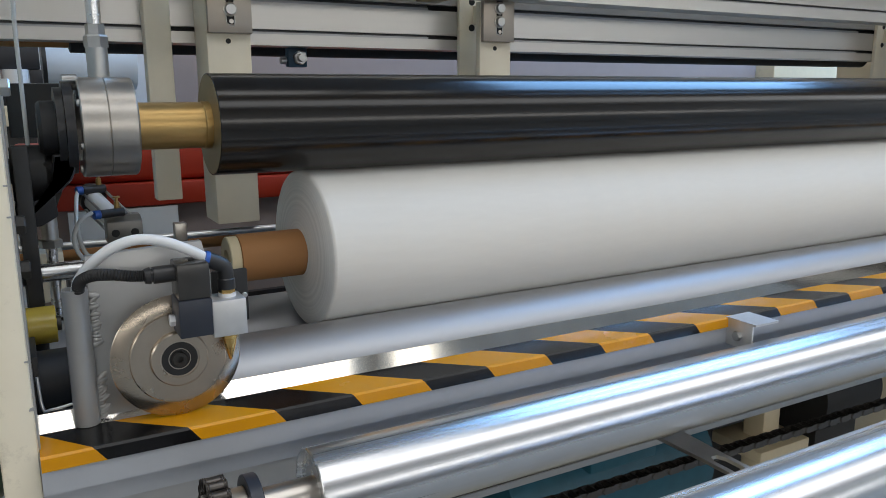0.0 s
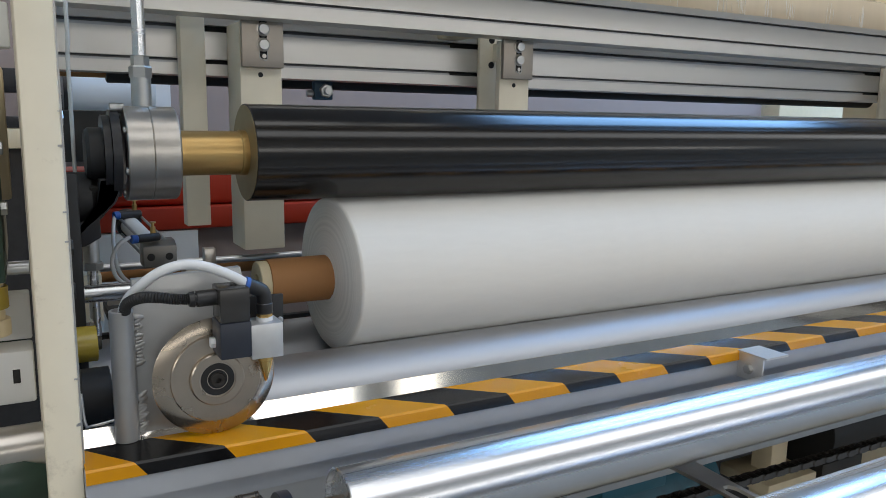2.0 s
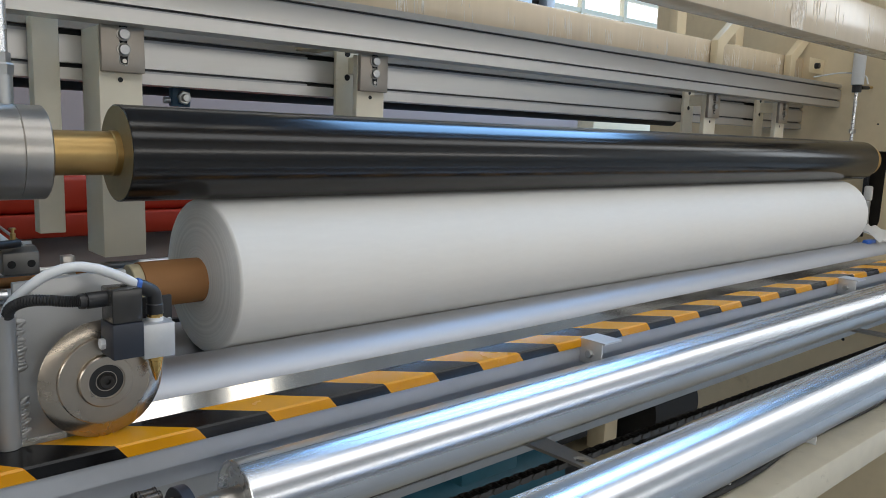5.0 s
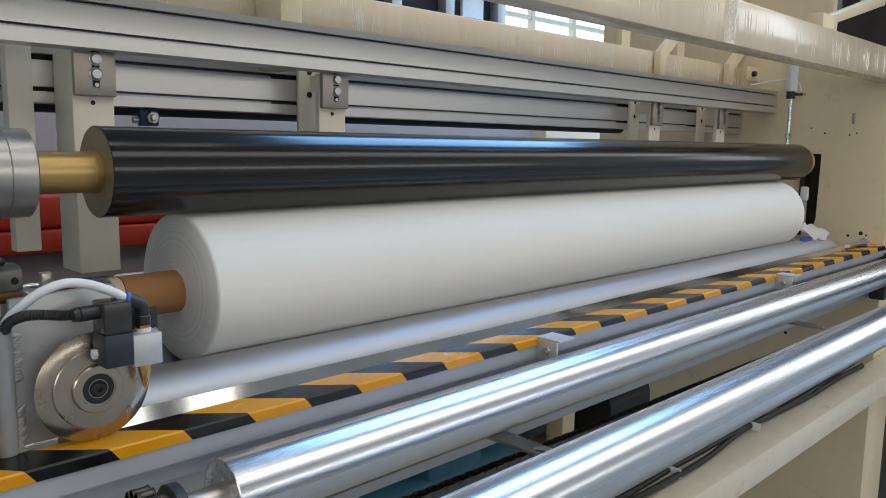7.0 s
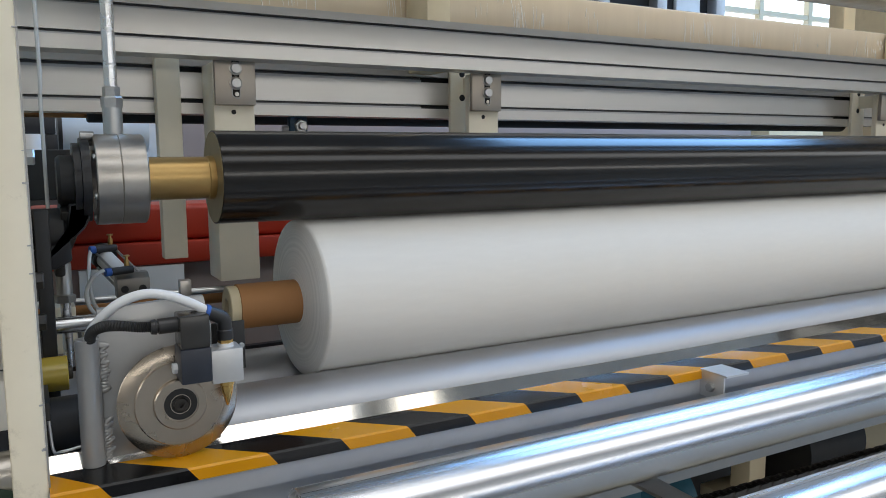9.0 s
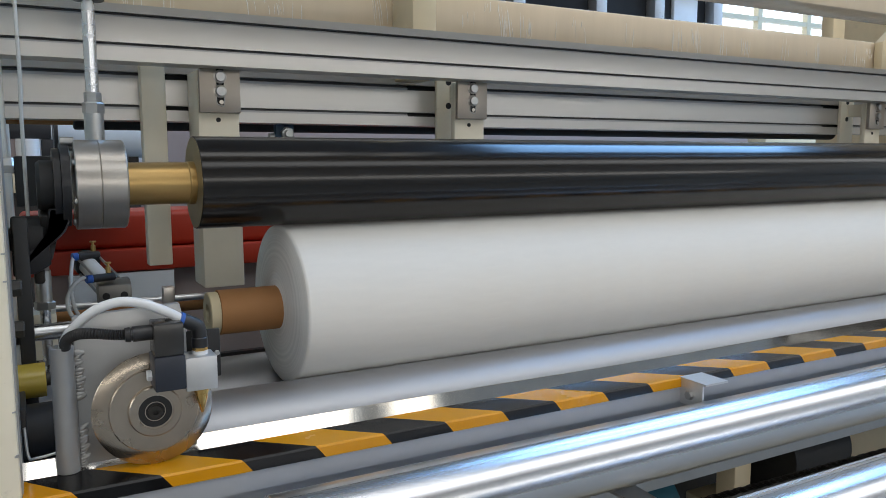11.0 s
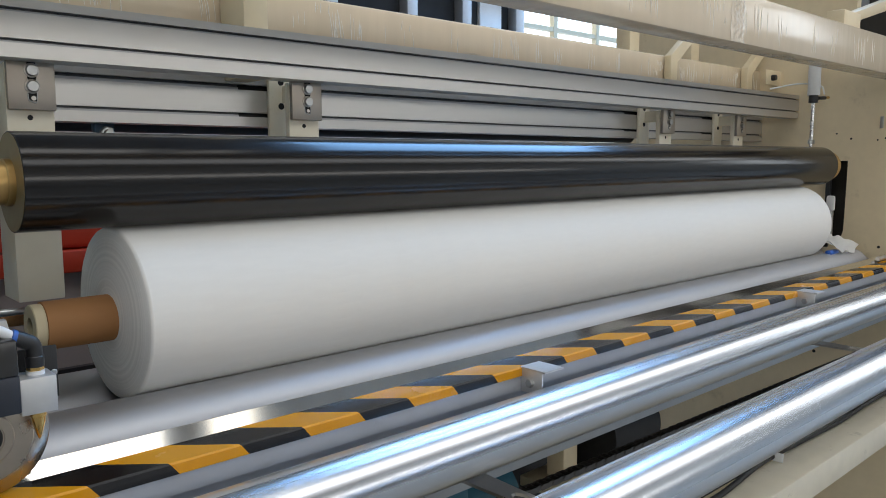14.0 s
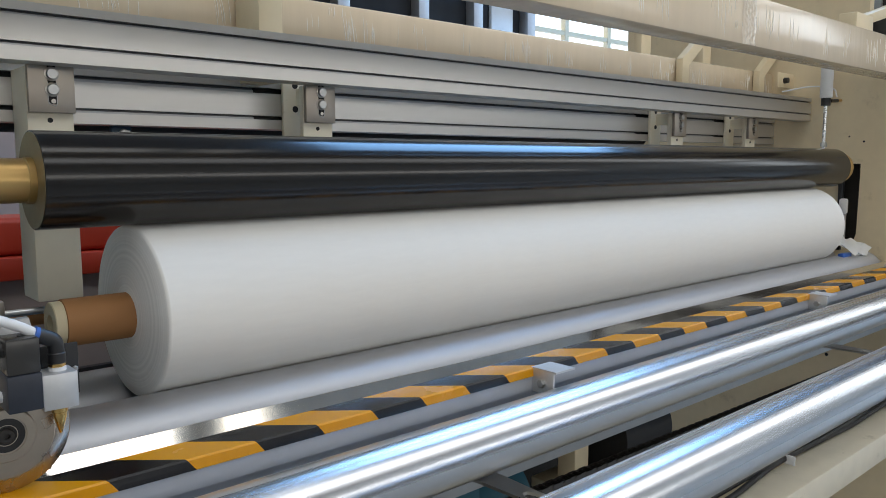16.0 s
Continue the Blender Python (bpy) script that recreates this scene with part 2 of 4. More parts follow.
def curve_points(pts, n=12):
    """A smooth line through the points."""
    pts = [Vector(p) for p in pts]
    ext = [pts[0] * 2 - pts[1]] + pts + [pts[-1] * 2 - pts[-2]]
    out = []
    for i in range(1, len(ext) - 2):
        a, b, c, d = ext[i - 1 : i + 3]
        for k in range(n):
            t = k / n
            out.append(0.5 * (2 * b + (c - a) * t + (2 * a - 5 * b + 4 * c - d) * t * t + (3 * b - a - 3 * c + d) * t ** 3))
    out.append(pts[-1])
    return out


def hose(pts, radius, seg=14, n=12, bm=None):
    """A round hose along the points; radius is a number or a function of the ring's number."""
    bm2 = bmesh.new()
    line = curve_points(pts, n)
    up = Vector((0.13, 0.95, 0.21)).normalized()
    rings = []
    for i, p in enumerate(line):
        d = (line[min(i + 1, len(line) - 1)] - line[max(i - 1, 0)]).normalized()
        u = (up - d * up.dot(d)).normalized()
        v = d.cross(u)
        r = radius(i) if callable(radius) else radius
        rings.append([bm2.verts.new(p + (u * math.cos(k * math.tau / seg) + v * math.sin(k * math.tau / seg)) * r) for k in range(seg)])
    for p, q in zip(rings, rings[1:]):
        for k in range(seg):
            bm2.faces.new((p[k], p[(k + 1) % seg], q[(k + 1) % seg], q[k]))
    bm2.faces.new(rings[0])
    bm2.faces.new(rings[-1])
    return joined(bm, bm2)


def prism(outline, axis, a, b, bevel=0.0, bm=None):
    """Pulls an outline from a to b along an axis; the outline's pairs are the other two axes in order."""
    bm2 = bmesh.new()

    def at(p, w):
        return {"x": (w, p[0], p[1]), "y": (p[0], w, p[1]), "z": (p[0], p[1], w)}[axis]

    lo = [bm2.verts.new(at(p, a)) for p in outline]
    hi = [bm2.verts.new(at(p, b)) for p in outline]
    n = len(lo)
    bm2.faces.new(lo)
    bm2.faces.new(hi)
    for k in range(n):
        bm2.faces.new((lo[k], lo[(k + 1) % n], hi[(k + 1) % n], hi[k]))
    if bevel:
        bmesh.ops.bevel(bm2, geom=bm2.edges[:], offset=bevel, segments=2, affect="EDGES", profile=0.5)
    return joined(bm, bm2)

# ---- hall ----
LEFT, RIGHT = 0.016, 2.36     # inner faces of the two side frames
solid("floor", box(-7, 15, -6, 7, -0.2, 0.0), CONCRETE, "grey coated concrete factory floor", "floor", kind="structure")
solid("ceiling", box(-7, 15, -6, 7, 6.0, 6.2), ROOF, "grey steel sheet hall ceiling", "ceiling", kind="structure")
solid("wall_south", box(-7, 15, -6.2, -6.0, 0, 6.0), WALL, "pale painted hall wall", "wall", kind="structure")
solid("wall_west", box(-7.2, -7.0, -6.2, 7.2, 0, 6.0), WALL, "pale painted hall wall", "wall", kind="structure")
solid("wall_east", box(15.0, 15.2, -6.2, 7.2, 0, 6.0), WALL, "pale painted hall wall", "wall", kind="structure")
bmw = box(-7, 15, 7.0, 7.2, 0, 2.6)
box(-7, 15, 7.0, 7.2, 4.9, 6.0, bm=bmw)
box(-7, 7.6, 7.0, 7.2, 2.6, 4.9, bm=bmw)
box(14.0, 15, 7.0, 7.2, 2.6, 4.9, bm=bmw)
solid("wall_north", bmw, WALL, "pale painted hall wall with a band of windows", "wall", kind="structure")
# frames put around the added lamps; the ceiling has no openings
for k, (_, x, y, sx, sy, _, _) in enumerate(ROOF_FILLS):
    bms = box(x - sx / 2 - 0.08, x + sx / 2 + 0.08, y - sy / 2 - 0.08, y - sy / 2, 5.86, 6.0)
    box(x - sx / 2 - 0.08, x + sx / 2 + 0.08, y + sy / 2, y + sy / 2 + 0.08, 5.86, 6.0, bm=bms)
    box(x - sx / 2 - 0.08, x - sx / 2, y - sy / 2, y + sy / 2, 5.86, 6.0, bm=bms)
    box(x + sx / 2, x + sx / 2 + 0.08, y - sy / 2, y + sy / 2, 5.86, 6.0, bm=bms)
    solid("skylight_%d" % (k + 1), bms, WHITE, "white frame around an added lamp under the closed ceiling", "skylight", kind="structure")
win = thing("window_1", (9.8, 7.1, 2.6), "long band of bright steel-framed windows", "window", kind="structure")
for k in range(6):
    x = 7.68 + k * 0.98
    part("window_frame", box(x - 0.04, x + 0.04, 7.04, 7.12, 2.6, 4.9), CREAM, win)
part("window_sill", box(7.6, 14.0, 6.96, 7.15, 2.56, 2.64), GREY_PAINT, win)
part("window_rail", box(7.6, 14.0, 7.05, 7.115, 3.14, 3.20), CREAM, win)
part("window_rail", box(7.6, 14.0, 7.05, 7.115, 3.44, 3.47), CREAM, win)
part("window_rail", box(7.6, 14.0, 7.05, 7.115, 3.7, 3.76), CREAM, win)
solid("backdrop", box(6, 15, 7.6, 7.62, 2, 5.6), GLOW, "bright overcast sky beyond the windows", "sky", kind="structure")


# ---- machine frame ----
def frame_plates():
    left = thing("side_frame", (LEFT - 0.012, 1.0, 0), "cream painted thick steel side frame with rubbed edges", "machine frame")
    part("plate", box(LEFT - 0.025, LEFT, 0.6, 1.5, 0, 1.95, 0.0025), CREAM_BARE, left)
    part("liner", box(LEFT, LEFT + 0.0015, 0.606, 0.70, 1.11, 1.9), GREY_PAINT, left, "bare grey machined inner strip")
    rnd = random.Random(11)
    for k in range(9):
        z = rnd.uniform(1.11, 1.5)
        w = rnd.uniform(0.0004, 0.0012)
        part("paint_chip", box(LEFT - 0.001 - w * 2, LEFT + 0.0003, 0.5994, 0.6012, z, z + w * 1.4), GREY_PAINT, left)
    right = thing("side_frame", (RIGHT + 0.015, 0.9, 0), "cream painted steel side frame with drilled holes", "machine frame")
    part("plate", prism([(0.6, 0), (0.6, 1.668), (0.795, 1.668), (0.795, 1.33), (0.797, 1.17), (0.806, 1.142), (0.83, 1.13), (0.83, 0)], "x", RIGHT, RIGHT + 0.03), CREAM, right)
    part("plate", box(RIGHT, RIGHT + 0.03, 0.83, 1.6, 0, 1.13), CREAM, right)
    part("plate", box(RIGHT, RIGHT + 0.03, 0.795, 1.6, 1.372, 2.2), CREAM, right)
    part("plate", box(RIGHT, RIGHT + 0.03, 0.85, 1.6, 1.13, 1.372), CREAM, right)
    holes = [(0.79, 1.435, 0.003), (0.70, 1.435, 0.0025), (0.72, 1.43, 0.0025), (0.70, 1.13, 0.004), (0.665, 1.14, 0.006), (0.65, 1.135, 0.003), (0.86, 0.80, 0.005), (0.60, 1.33, 0.002), (0.83, 1.45, 0.0025)]
    for y, z, r in holes:
        part("hole", lathe((RIGHT - 0.0004, y, z), (1, 0, 0), [(0, 0), (0, r), (0.002, r), (0.002, 0)], 16), HOLE, right)


frame_plates()


def grooved(name, y0, y1, z0, z1, x0, x1, grooves, label, strip, inset, gaps=()):
    """An aluminium section with slots along its front face."""
    out = [(y1, z0), (y0, z0)]
    for z, h in grooves:
        out += [(y0, z - h / 2), (y0 + 0.012, z - h / 2), (y0 + 0.012, z + h / 2), (y0, z + h / 2)]
    out += [(y0, z1), (y1, z1)]
    t = thing(name, ((x0 + x1) / 2, (y0 + y1) / 2, z0), label, "aluminium beam")
    part("profile", prism(out, "x", x0, x1), ALU, t, "", 20)
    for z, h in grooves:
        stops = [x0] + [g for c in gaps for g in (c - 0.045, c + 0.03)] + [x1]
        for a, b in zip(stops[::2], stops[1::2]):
            # dark strip at the slot's back stands in for its shade
            part("slot_shade_strip", box(a + 0.001, b - 0.001, y0 + 0.0085, y0 + 0.0119, z - h * 0.49, z + h * 0.49), SLOT_SHADE, t, "dark strip for the shade inside the slot")
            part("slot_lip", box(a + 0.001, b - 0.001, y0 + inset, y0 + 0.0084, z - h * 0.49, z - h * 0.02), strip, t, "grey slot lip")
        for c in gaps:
            # black strip paints the deeper shade where the slot is open
            part("open_slot_shade", box(c - 0.044, c + 0.029, y0 + 0.0105, y0 + 0.0119, z - h * 0.49, z + h * 0.49), HOLE, t, "black strip for the shade in the open slot")
    return t


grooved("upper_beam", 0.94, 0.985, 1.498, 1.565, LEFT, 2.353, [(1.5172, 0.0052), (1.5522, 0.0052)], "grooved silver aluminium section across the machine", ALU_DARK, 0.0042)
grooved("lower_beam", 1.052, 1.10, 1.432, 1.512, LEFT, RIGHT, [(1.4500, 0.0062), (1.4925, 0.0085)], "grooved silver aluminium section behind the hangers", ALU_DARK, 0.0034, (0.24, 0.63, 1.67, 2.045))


def bolt(parent, x, y, z, r=0.0064, h=0.0062):
    """A chamfered bolt head on a washer."""
    washer = part("washer", lathe((x, y, z), (0, -1, 0), [(0, 0.0), (0, 0.0088), (0.0012, 0.0088), (0.0014, 0.0084), (0.0014, 0)], 28), STEEL, parent, "dull steel washer")
    head = lathe((x, y, z), (0, -1, 0), [(0.0014, 0), (0.0014, r * 1.06), (h - 0.0007, r * 1.06), (h, r * 0.94), (h, 0)], 24)
    part("head", head, ZINC, washer, "bright zinc bolt head")


def station(x, z_low, holes=True, bar_x=None):
    t = thing("slotted_hanger", (x, 0.99, z_low), "cream steel hanger bar with a slotted steel plate and two bolts", "bracket", "hangers on the beam")
    part("bar", box(x - 0.028, x + 0.026, 0.9845, 0.9965 if holes else 1.0515, z_low, 1.497, 0.0015), CREAM_BARE, t)
    bm = box(x - 0.027, x + 0.0265, 0.976, 0.984, 1.441, 1.508, 0.001)
    part("plate", bm, PLATE, t, "ground bare steel plate")
    part("slot", prism([(x - 0.0048, 1.499), (x - 0.0048, 1.4545), (x - 0.002, 1.4515), (x + 0.0048, 1.4515), (x + 0.0048, 1.499)], "y", 0.9755, 0.9762), HOLE, t)
    part("stud", rod((x + 0.001, 0.9752, 1.4550), (x + 0.001, 0.9762, 1.4550), 0.0032, 16), STEEL, t)
    part("rim", hose([(x - 0.0050, 0.9757, 1.478), (x - 0.0050, 0.9757, 1.4550), (x - 0.0020, 0.9757, 1.4513), (x + 0.0046, 0.9757, 1.4513), (x + 0.0050, 0.9757, 1.478)], 0.0006, 8, 6), ZINC, t, "bright slot edge")
    bolt(t, x, 0.976, 1.469)
    bolt(t, x, 0.976, 1.488)
    part("hole", lathe((x - 0.002, 0.9840, 1.432), (0, 1, 0), [(0, 0), (0, 0.0032), (0.001, 0.0032), (0.001, 0)], 16), HOLE, t)
    if holes:
        for z in (1.466, 1.504):
            part("hole", lathe((x - 0.006, 1.0436, z - 0.001), (0, 1, 0), [(0, 0), (0, 0.0052), (0.001, 0.0052), (0.001, 0)], 20), HOLE, t)
        part("back_bar", box(x - 0.0275, x + 0.018, 1.044, 1.0515, z_low, 1.512, 0.001), CREAM_BARE, t)
        part("rib", box(x - 0.004, x + 0.004, 0.9965, 1.044, 1.47, 1.497), CREAM_BARE, t)
    if bar_x is not None:
        s = thing("upright_bar", (bar_x, 1.03, z_low + 0.03), "cream painted flat steel upright behind the bearing", "bar")
        part("bar", box(bar_x - 0.0155, bar_x + 0.0155, 1.026, 1.050, z_low + 0.03, 1.505, 0.0015), CREAM_BARE, s)
        part("foot_weld", box(bar_x - 0.015, bar_x + 0.015, 1.050, 1.0515, 1.44, 1.50), GREY_PAINT, s)


station(0.269, 1.205, False, 0.192)
station(0.659, 1.205)
station(1.70, 1.205)
station(2.075, 1.205)


# film-wrapped beams
def wrapped(name, x0, x1, y0, y1, z0, z1, label):
    t = thing(name, ((x0 + x1) / 2, (y0 + y1) / 2, z0), label, "wrapped beam")
    part("tube", box(x0, x1, y0, y1, z0, z1, 0.004), WRAP, t)
    rnd = random.Random(len(name))
    for k in range(int((x1 - x0) * 26)):
        xc = rnd.uniform(x0 + 0.03, x1 - 0.03)
        h0 = (z1 - z0) * rnd.choice((0.25, 0.5, 0.75, 0.9))
        a0 = rnd.uniform(z0 + 0.004, z1 - 0.004 - h0)
        drift = rnd.uniform(-0.010, 0.010)
        for j in range(rnd.choice((1, 2, 3, 4, 5))):
            x = xc + rnd.uniform(-0.014, 0.014)
            h = h0 * rnd.uniform(0.5, 1.0)
            a = a0 + rnd.uniform(0.0, h0 - h)
            lean = drift * h / (z1 - z0) + rnd.uniform(-0.002, 0.002)
            w = rnd.uniform(0.0003, 0.0009)
            # pale opaque thread paints the gloss streak along a crease in the film
            part("crease_glint", hose([(x, y0 + 0.0004, a), (x + lean * 0.3, y0 - 0.0003, a + h * 0.4), (x + lean, y0 + 0.0004, a + h)], lambda i: w * (0.3 + 0.7 * math.sin(0.3 + i * 0.33)), 6, 4), FILM, t)
    bm = bmesh.new()
    xc = 1.25 if y0 < 0.8 else 1.08
    grid = []
    for i in range(21):
        column = []
        for j in range(37):
            u = (z1 - z0) * (0.01 + 0.98 * j / 36) * (1 if y0 < 0.8 else 0.3)
            edge = min(1.0, 0.25 * min(i, 20 - i))
            out = 0.0006 + edge * (0.0011 + 0.0013 * math.sin(i * 1.1 + 2.0 * math.sin(j * 0.37)) * math.sin(j * 0.61 + i * 0.4) + rnd.uniform(0.0, 0.0010))
            column.append(bm.verts.new((xc + i * 0.0024 + 0.002 * math.sin(j * 0.5 + (0 if i < 10 else 2)) * (1 - edge * 0.5), y0 - out, z0 + u)))
        grid.append(column)
    for p, q in zip(grid, grid[1:]):
        for j in range(36):
            bm.faces.new((p[j], p[j + 1], q[j + 1], q[j]))
    part("film_knot", bm, WRAP_KNOT, t, "crumpled film knot", 50)
    return t


WRAP_KNOT = mat("crumpled_film_over_cream", (0.70, 0.60, 0.47), 0.13, var=0.08, scale=60, coat=0.6, rvar=0.05)
# near white, with the film's glints put into the colour
FILM = mat("pale_film_glint", (0.88, 0.83, 0.75), 0.10, var=0.05, scale=40, coat=0.6)
wrapped("wrapped_front_beam", LEFT, RIGHT, 0.593, 0.65, 1.577, 1.662, "cream beam wrapped in wrinkled clear film")
wrapped("wrapped_rear_beam", LEFT, RIGHT, 1.064, 1.13, 1.566, 1.648, "cream rear beam wrapped in wrinkled clear film")


# ---- rollers ----
def simple_roller(name, x0, x1, y, z, r, material, label, journal=0.012, jl=0.05):
    t = thing(name, ((x0 + x1) / 2, y, z - r), label, "roller")
    part("tube", lathe((x0, y, z), (1, 0, 0), [(0.004, journal), (0.004, r - 0.004), (0, r - 0.003), (0, r - 0.0008), (0.0008, r), (x1 - x0 - 0.0008, r), (x1 - x0, r - 0.001), (x1 - x0, journal)], 96), material, t)
    part("journal", rod((x0 - jl, y, z), (x0 + 0.01, y, z), journal, 32), STEEL, t)
    part("journal", rod((x1 - 0.01, y, z), (min(x1 + jl, RIGHT), y, z), journal, 32), STEEL, t)
    return t


simple_roller("winding_drum", 0.03, 2.235, 0.73, 1.085, 0.05, DRUM, "satin steel winding drum under the paper log", 0.02, 0.10)
simple_roller("winding_drum", 0.03, 2.30, 0.87, 1.085, 0.05, DRUM, "satin steel rear winding drum under the paper log", 0.02, 0.012)
guide = simple_roller("guide_roller", 0.199, 2.33, 0.535, 1.062, 0.035, CHROME, "bright polished steel guide roller with a sprocket", 0.013, 0.05)
simple_roller("guide_roller", 0.20, 2.33, 0.35, 1.053, 0.0345, CHROME, "bright polished steel front guide roller", 0.013, 0.05)

# moving rider roller: parts are laid about its own axis
rider = thing("rider_roller", (0, 0, 0), "black rider roller with brass shaft end pressing on the log", "roller")
part("tube", lathe((0.1955, 0, 0), (1, 0, 0), [(0.0, 0.0475), (0.0, 0.0500), (0.0005, 0.0505), (1.954, 0.0505), (1.9545, 0.0500), (1.9545, 0.02)], 128), BLACK_ROLL, rider)
part("end_face", lathe((0.1951, 0, 0), (1, 0, 0), [(0, 0.02), (0, 0.0490), (0.001, 0.0490), (0.001, 0.02)], 96, None, True), BRONZE, rider, "dull bronze end face")
part("shaft", lathe((0.118, 0, 0), (1, 0, 0), [(0, 0), (0, 0.0225), (0.07, 0.0225), (0.071, 0.0235), (0.080, 0.0235), (0.080, 0)], 64), BRASS, rider, "brass-coloured shaft end")
part("end_cap", lathe((2.158, 0, 0), (1, 0, 0), [(-0.01, 0), (-0.01, 0.026), (0.012, 0.026), (0.012, 0.0400), (0.030, 0.0415), (0.034, 0.0415), (0.040, 0.036), (0.040, 0)], 64), BRASS, rider, "brass end collar")

housing = thing("bearing_housing", (0, 0, 0), "turned steel bearing housing on a black swing arm", "bearing housing")
part("ring", lathe((0.077, 0, 0), (1, 0, 0), [(0, 0.03), (0, 0.0447), (0.001, 0.0457), (0.0225, 0.0457), (0.0232, 0.0448), (0.0239, 0.0457), (0.0465, 0.0457), (0.048, 0.0442), (0.048, 0.024)], 96, None, True), STEEL, housing, "turned steel ring in two halves")
part("bearing", lathe((0.082, 0, 0), (1, 0, 0), [(0, 0.02), (0, 0.031), (0.005, 0.031), (0.005, 0.02)], 48, None, True), PLASTIC_BLACK, housing)
for k in range(6):
    a = k * math.tau / 6 + 0.4
    part("screw", rod((0.0745, math.cos(a) * 0.038, math.sin(a) * 0.038), (0.0805, math.cos(a) * 0.038, math.sin(a) * 0.038), 0.0035, 12), ZINC, housing)
def oval(ry, rz, n=40):
    return [(math.cos(k * math.tau / n) * ry, math.sin(k * math.tau / n) * rz) for k in range(n)]


part("flange", prism(oval(0.038, 0.042), "x", 0.0648, 0.0728, 0.0015), PLASTIC_BLACK, housing, "black cast oval flange")
part("flange", prism(oval(0.034, 0.037), "x", 0.0580, 0.0644, 0.0015), PLASTIC_BLACK, housing, "black cast oval flange")
arm_line = [(0.071, -0.022), (0.0705, -0.036), (0.066, -0.046), (0.056, -0.056), (0.040, -0.063), (0.018, -0.066), (0.018, -0.088), (0.038, -0.086), (0.052, -0.078), (0.050, -0.045), (0.052, -0.022)]
part("swing_arm", prism(arm_line, "y", -0.022, 0.022, 0.002), PLASTIC_BLACK, housing, "black cast swing arm")
part("lug_bolt", rod((0.066, -0.006, 0.0435), (0.079, -0.006, 0.0435), 0.0048, 20), ZINC, housing, "zinc lug bolt")
part("hub", lathe((0.043, 0, 0), (1, 0, 0), [(0, 0), (0, 0.0225), (0.003, 0.0250), (0.022, 0.0250), (0.022, 0)], 48), RUBBER, housing, "black hub")
part("arm_end", prism([(-0.02, -0.03), (0.03, -0.02), (0.16, -0.06), (0.16, -0.095), (0.0, -0.06)], "x", 0.044, 0.058, 0.002), DARK_STEEL, housing)

lift = thing("lift_rod", (0, 0, 0), "zinc piston rod with a lock nut above the bearing", "piston rod")
part("rod", rod((0.103, 0.05, 0.075), (0.103, 0.05, 0.34), 0.0067, 24), CHROME, lift)
part("lock_nut", hexnut((0.103, 0.05, 0.075), (0, 0, 1), 0.0115, 0.012), ZINC, lift)
part("lock_nut", lathe((0.103, 0.05, 0.087), (0, 0, 1), [(0, 0), (0, 0.009), (0.01, 0.009), (0.01, 0)], 6), ZINC, lift)
part("clevis", lathe((0.103, 0.05, 0.04), (0, 0, 1), [(0, 0), (0, 0.010), (0.035, 0.010), (0.035, 0)], 24), ZINC, lift)

# ---- the log: an inner body, and an outer wrap in staves that spread as it grows ----
LOG_X0, LOG_X1, R0 = 0.294, 2.03, 0.0862
paper_log = thing("paper_log", (0, 0, 0), "large white tissue paper log winding on a brown cardboard core", "paper roll")
BULGE, SKEW = 0.007, 0.009


def end_shift(r, y):
    """How far the wound end stands out: it cones toward the core and leans at the back."""
    return BULGE * (1 - r / R0) + SKEW * (y / R0 + 1) / 2


bm_in = lathe((LOG_X0, 0, 0), (1, 0, 0), [(0, 0.02), (0, 0.05), (0, R0 - 0.0045), (LOG_X1 - LOG_X0 - 0.001, R0 - 0.0045), (LOG_X1 - LOG_X0 - 0.001, 0.02)], 96)
for v in bm_in.verts:
    if v.co.x < LOG_X0 + 0.001:
        v.co.x += 0.0008 - end_shift(math.hypot(v.co.y, v.co.z), v.co.y)

CORE_DROP = -0.0035
core = part("core", pipe((0.217, 0, CORE_DROP), (0.40, 0, CORE_DROP), 0.0255, 0.021, 64), CARD, paper_log, "brown cardboard core")
part("core_lining", pipe((0.206, 0, CORE_DROP), (0.30, 0, CORE_DROP), 0.0238, 0.0105, 64, 0.001), CARD_PALE, core, "pale paper lining with an open bore")

STAVES, STEPS = 36, 8
staves = []


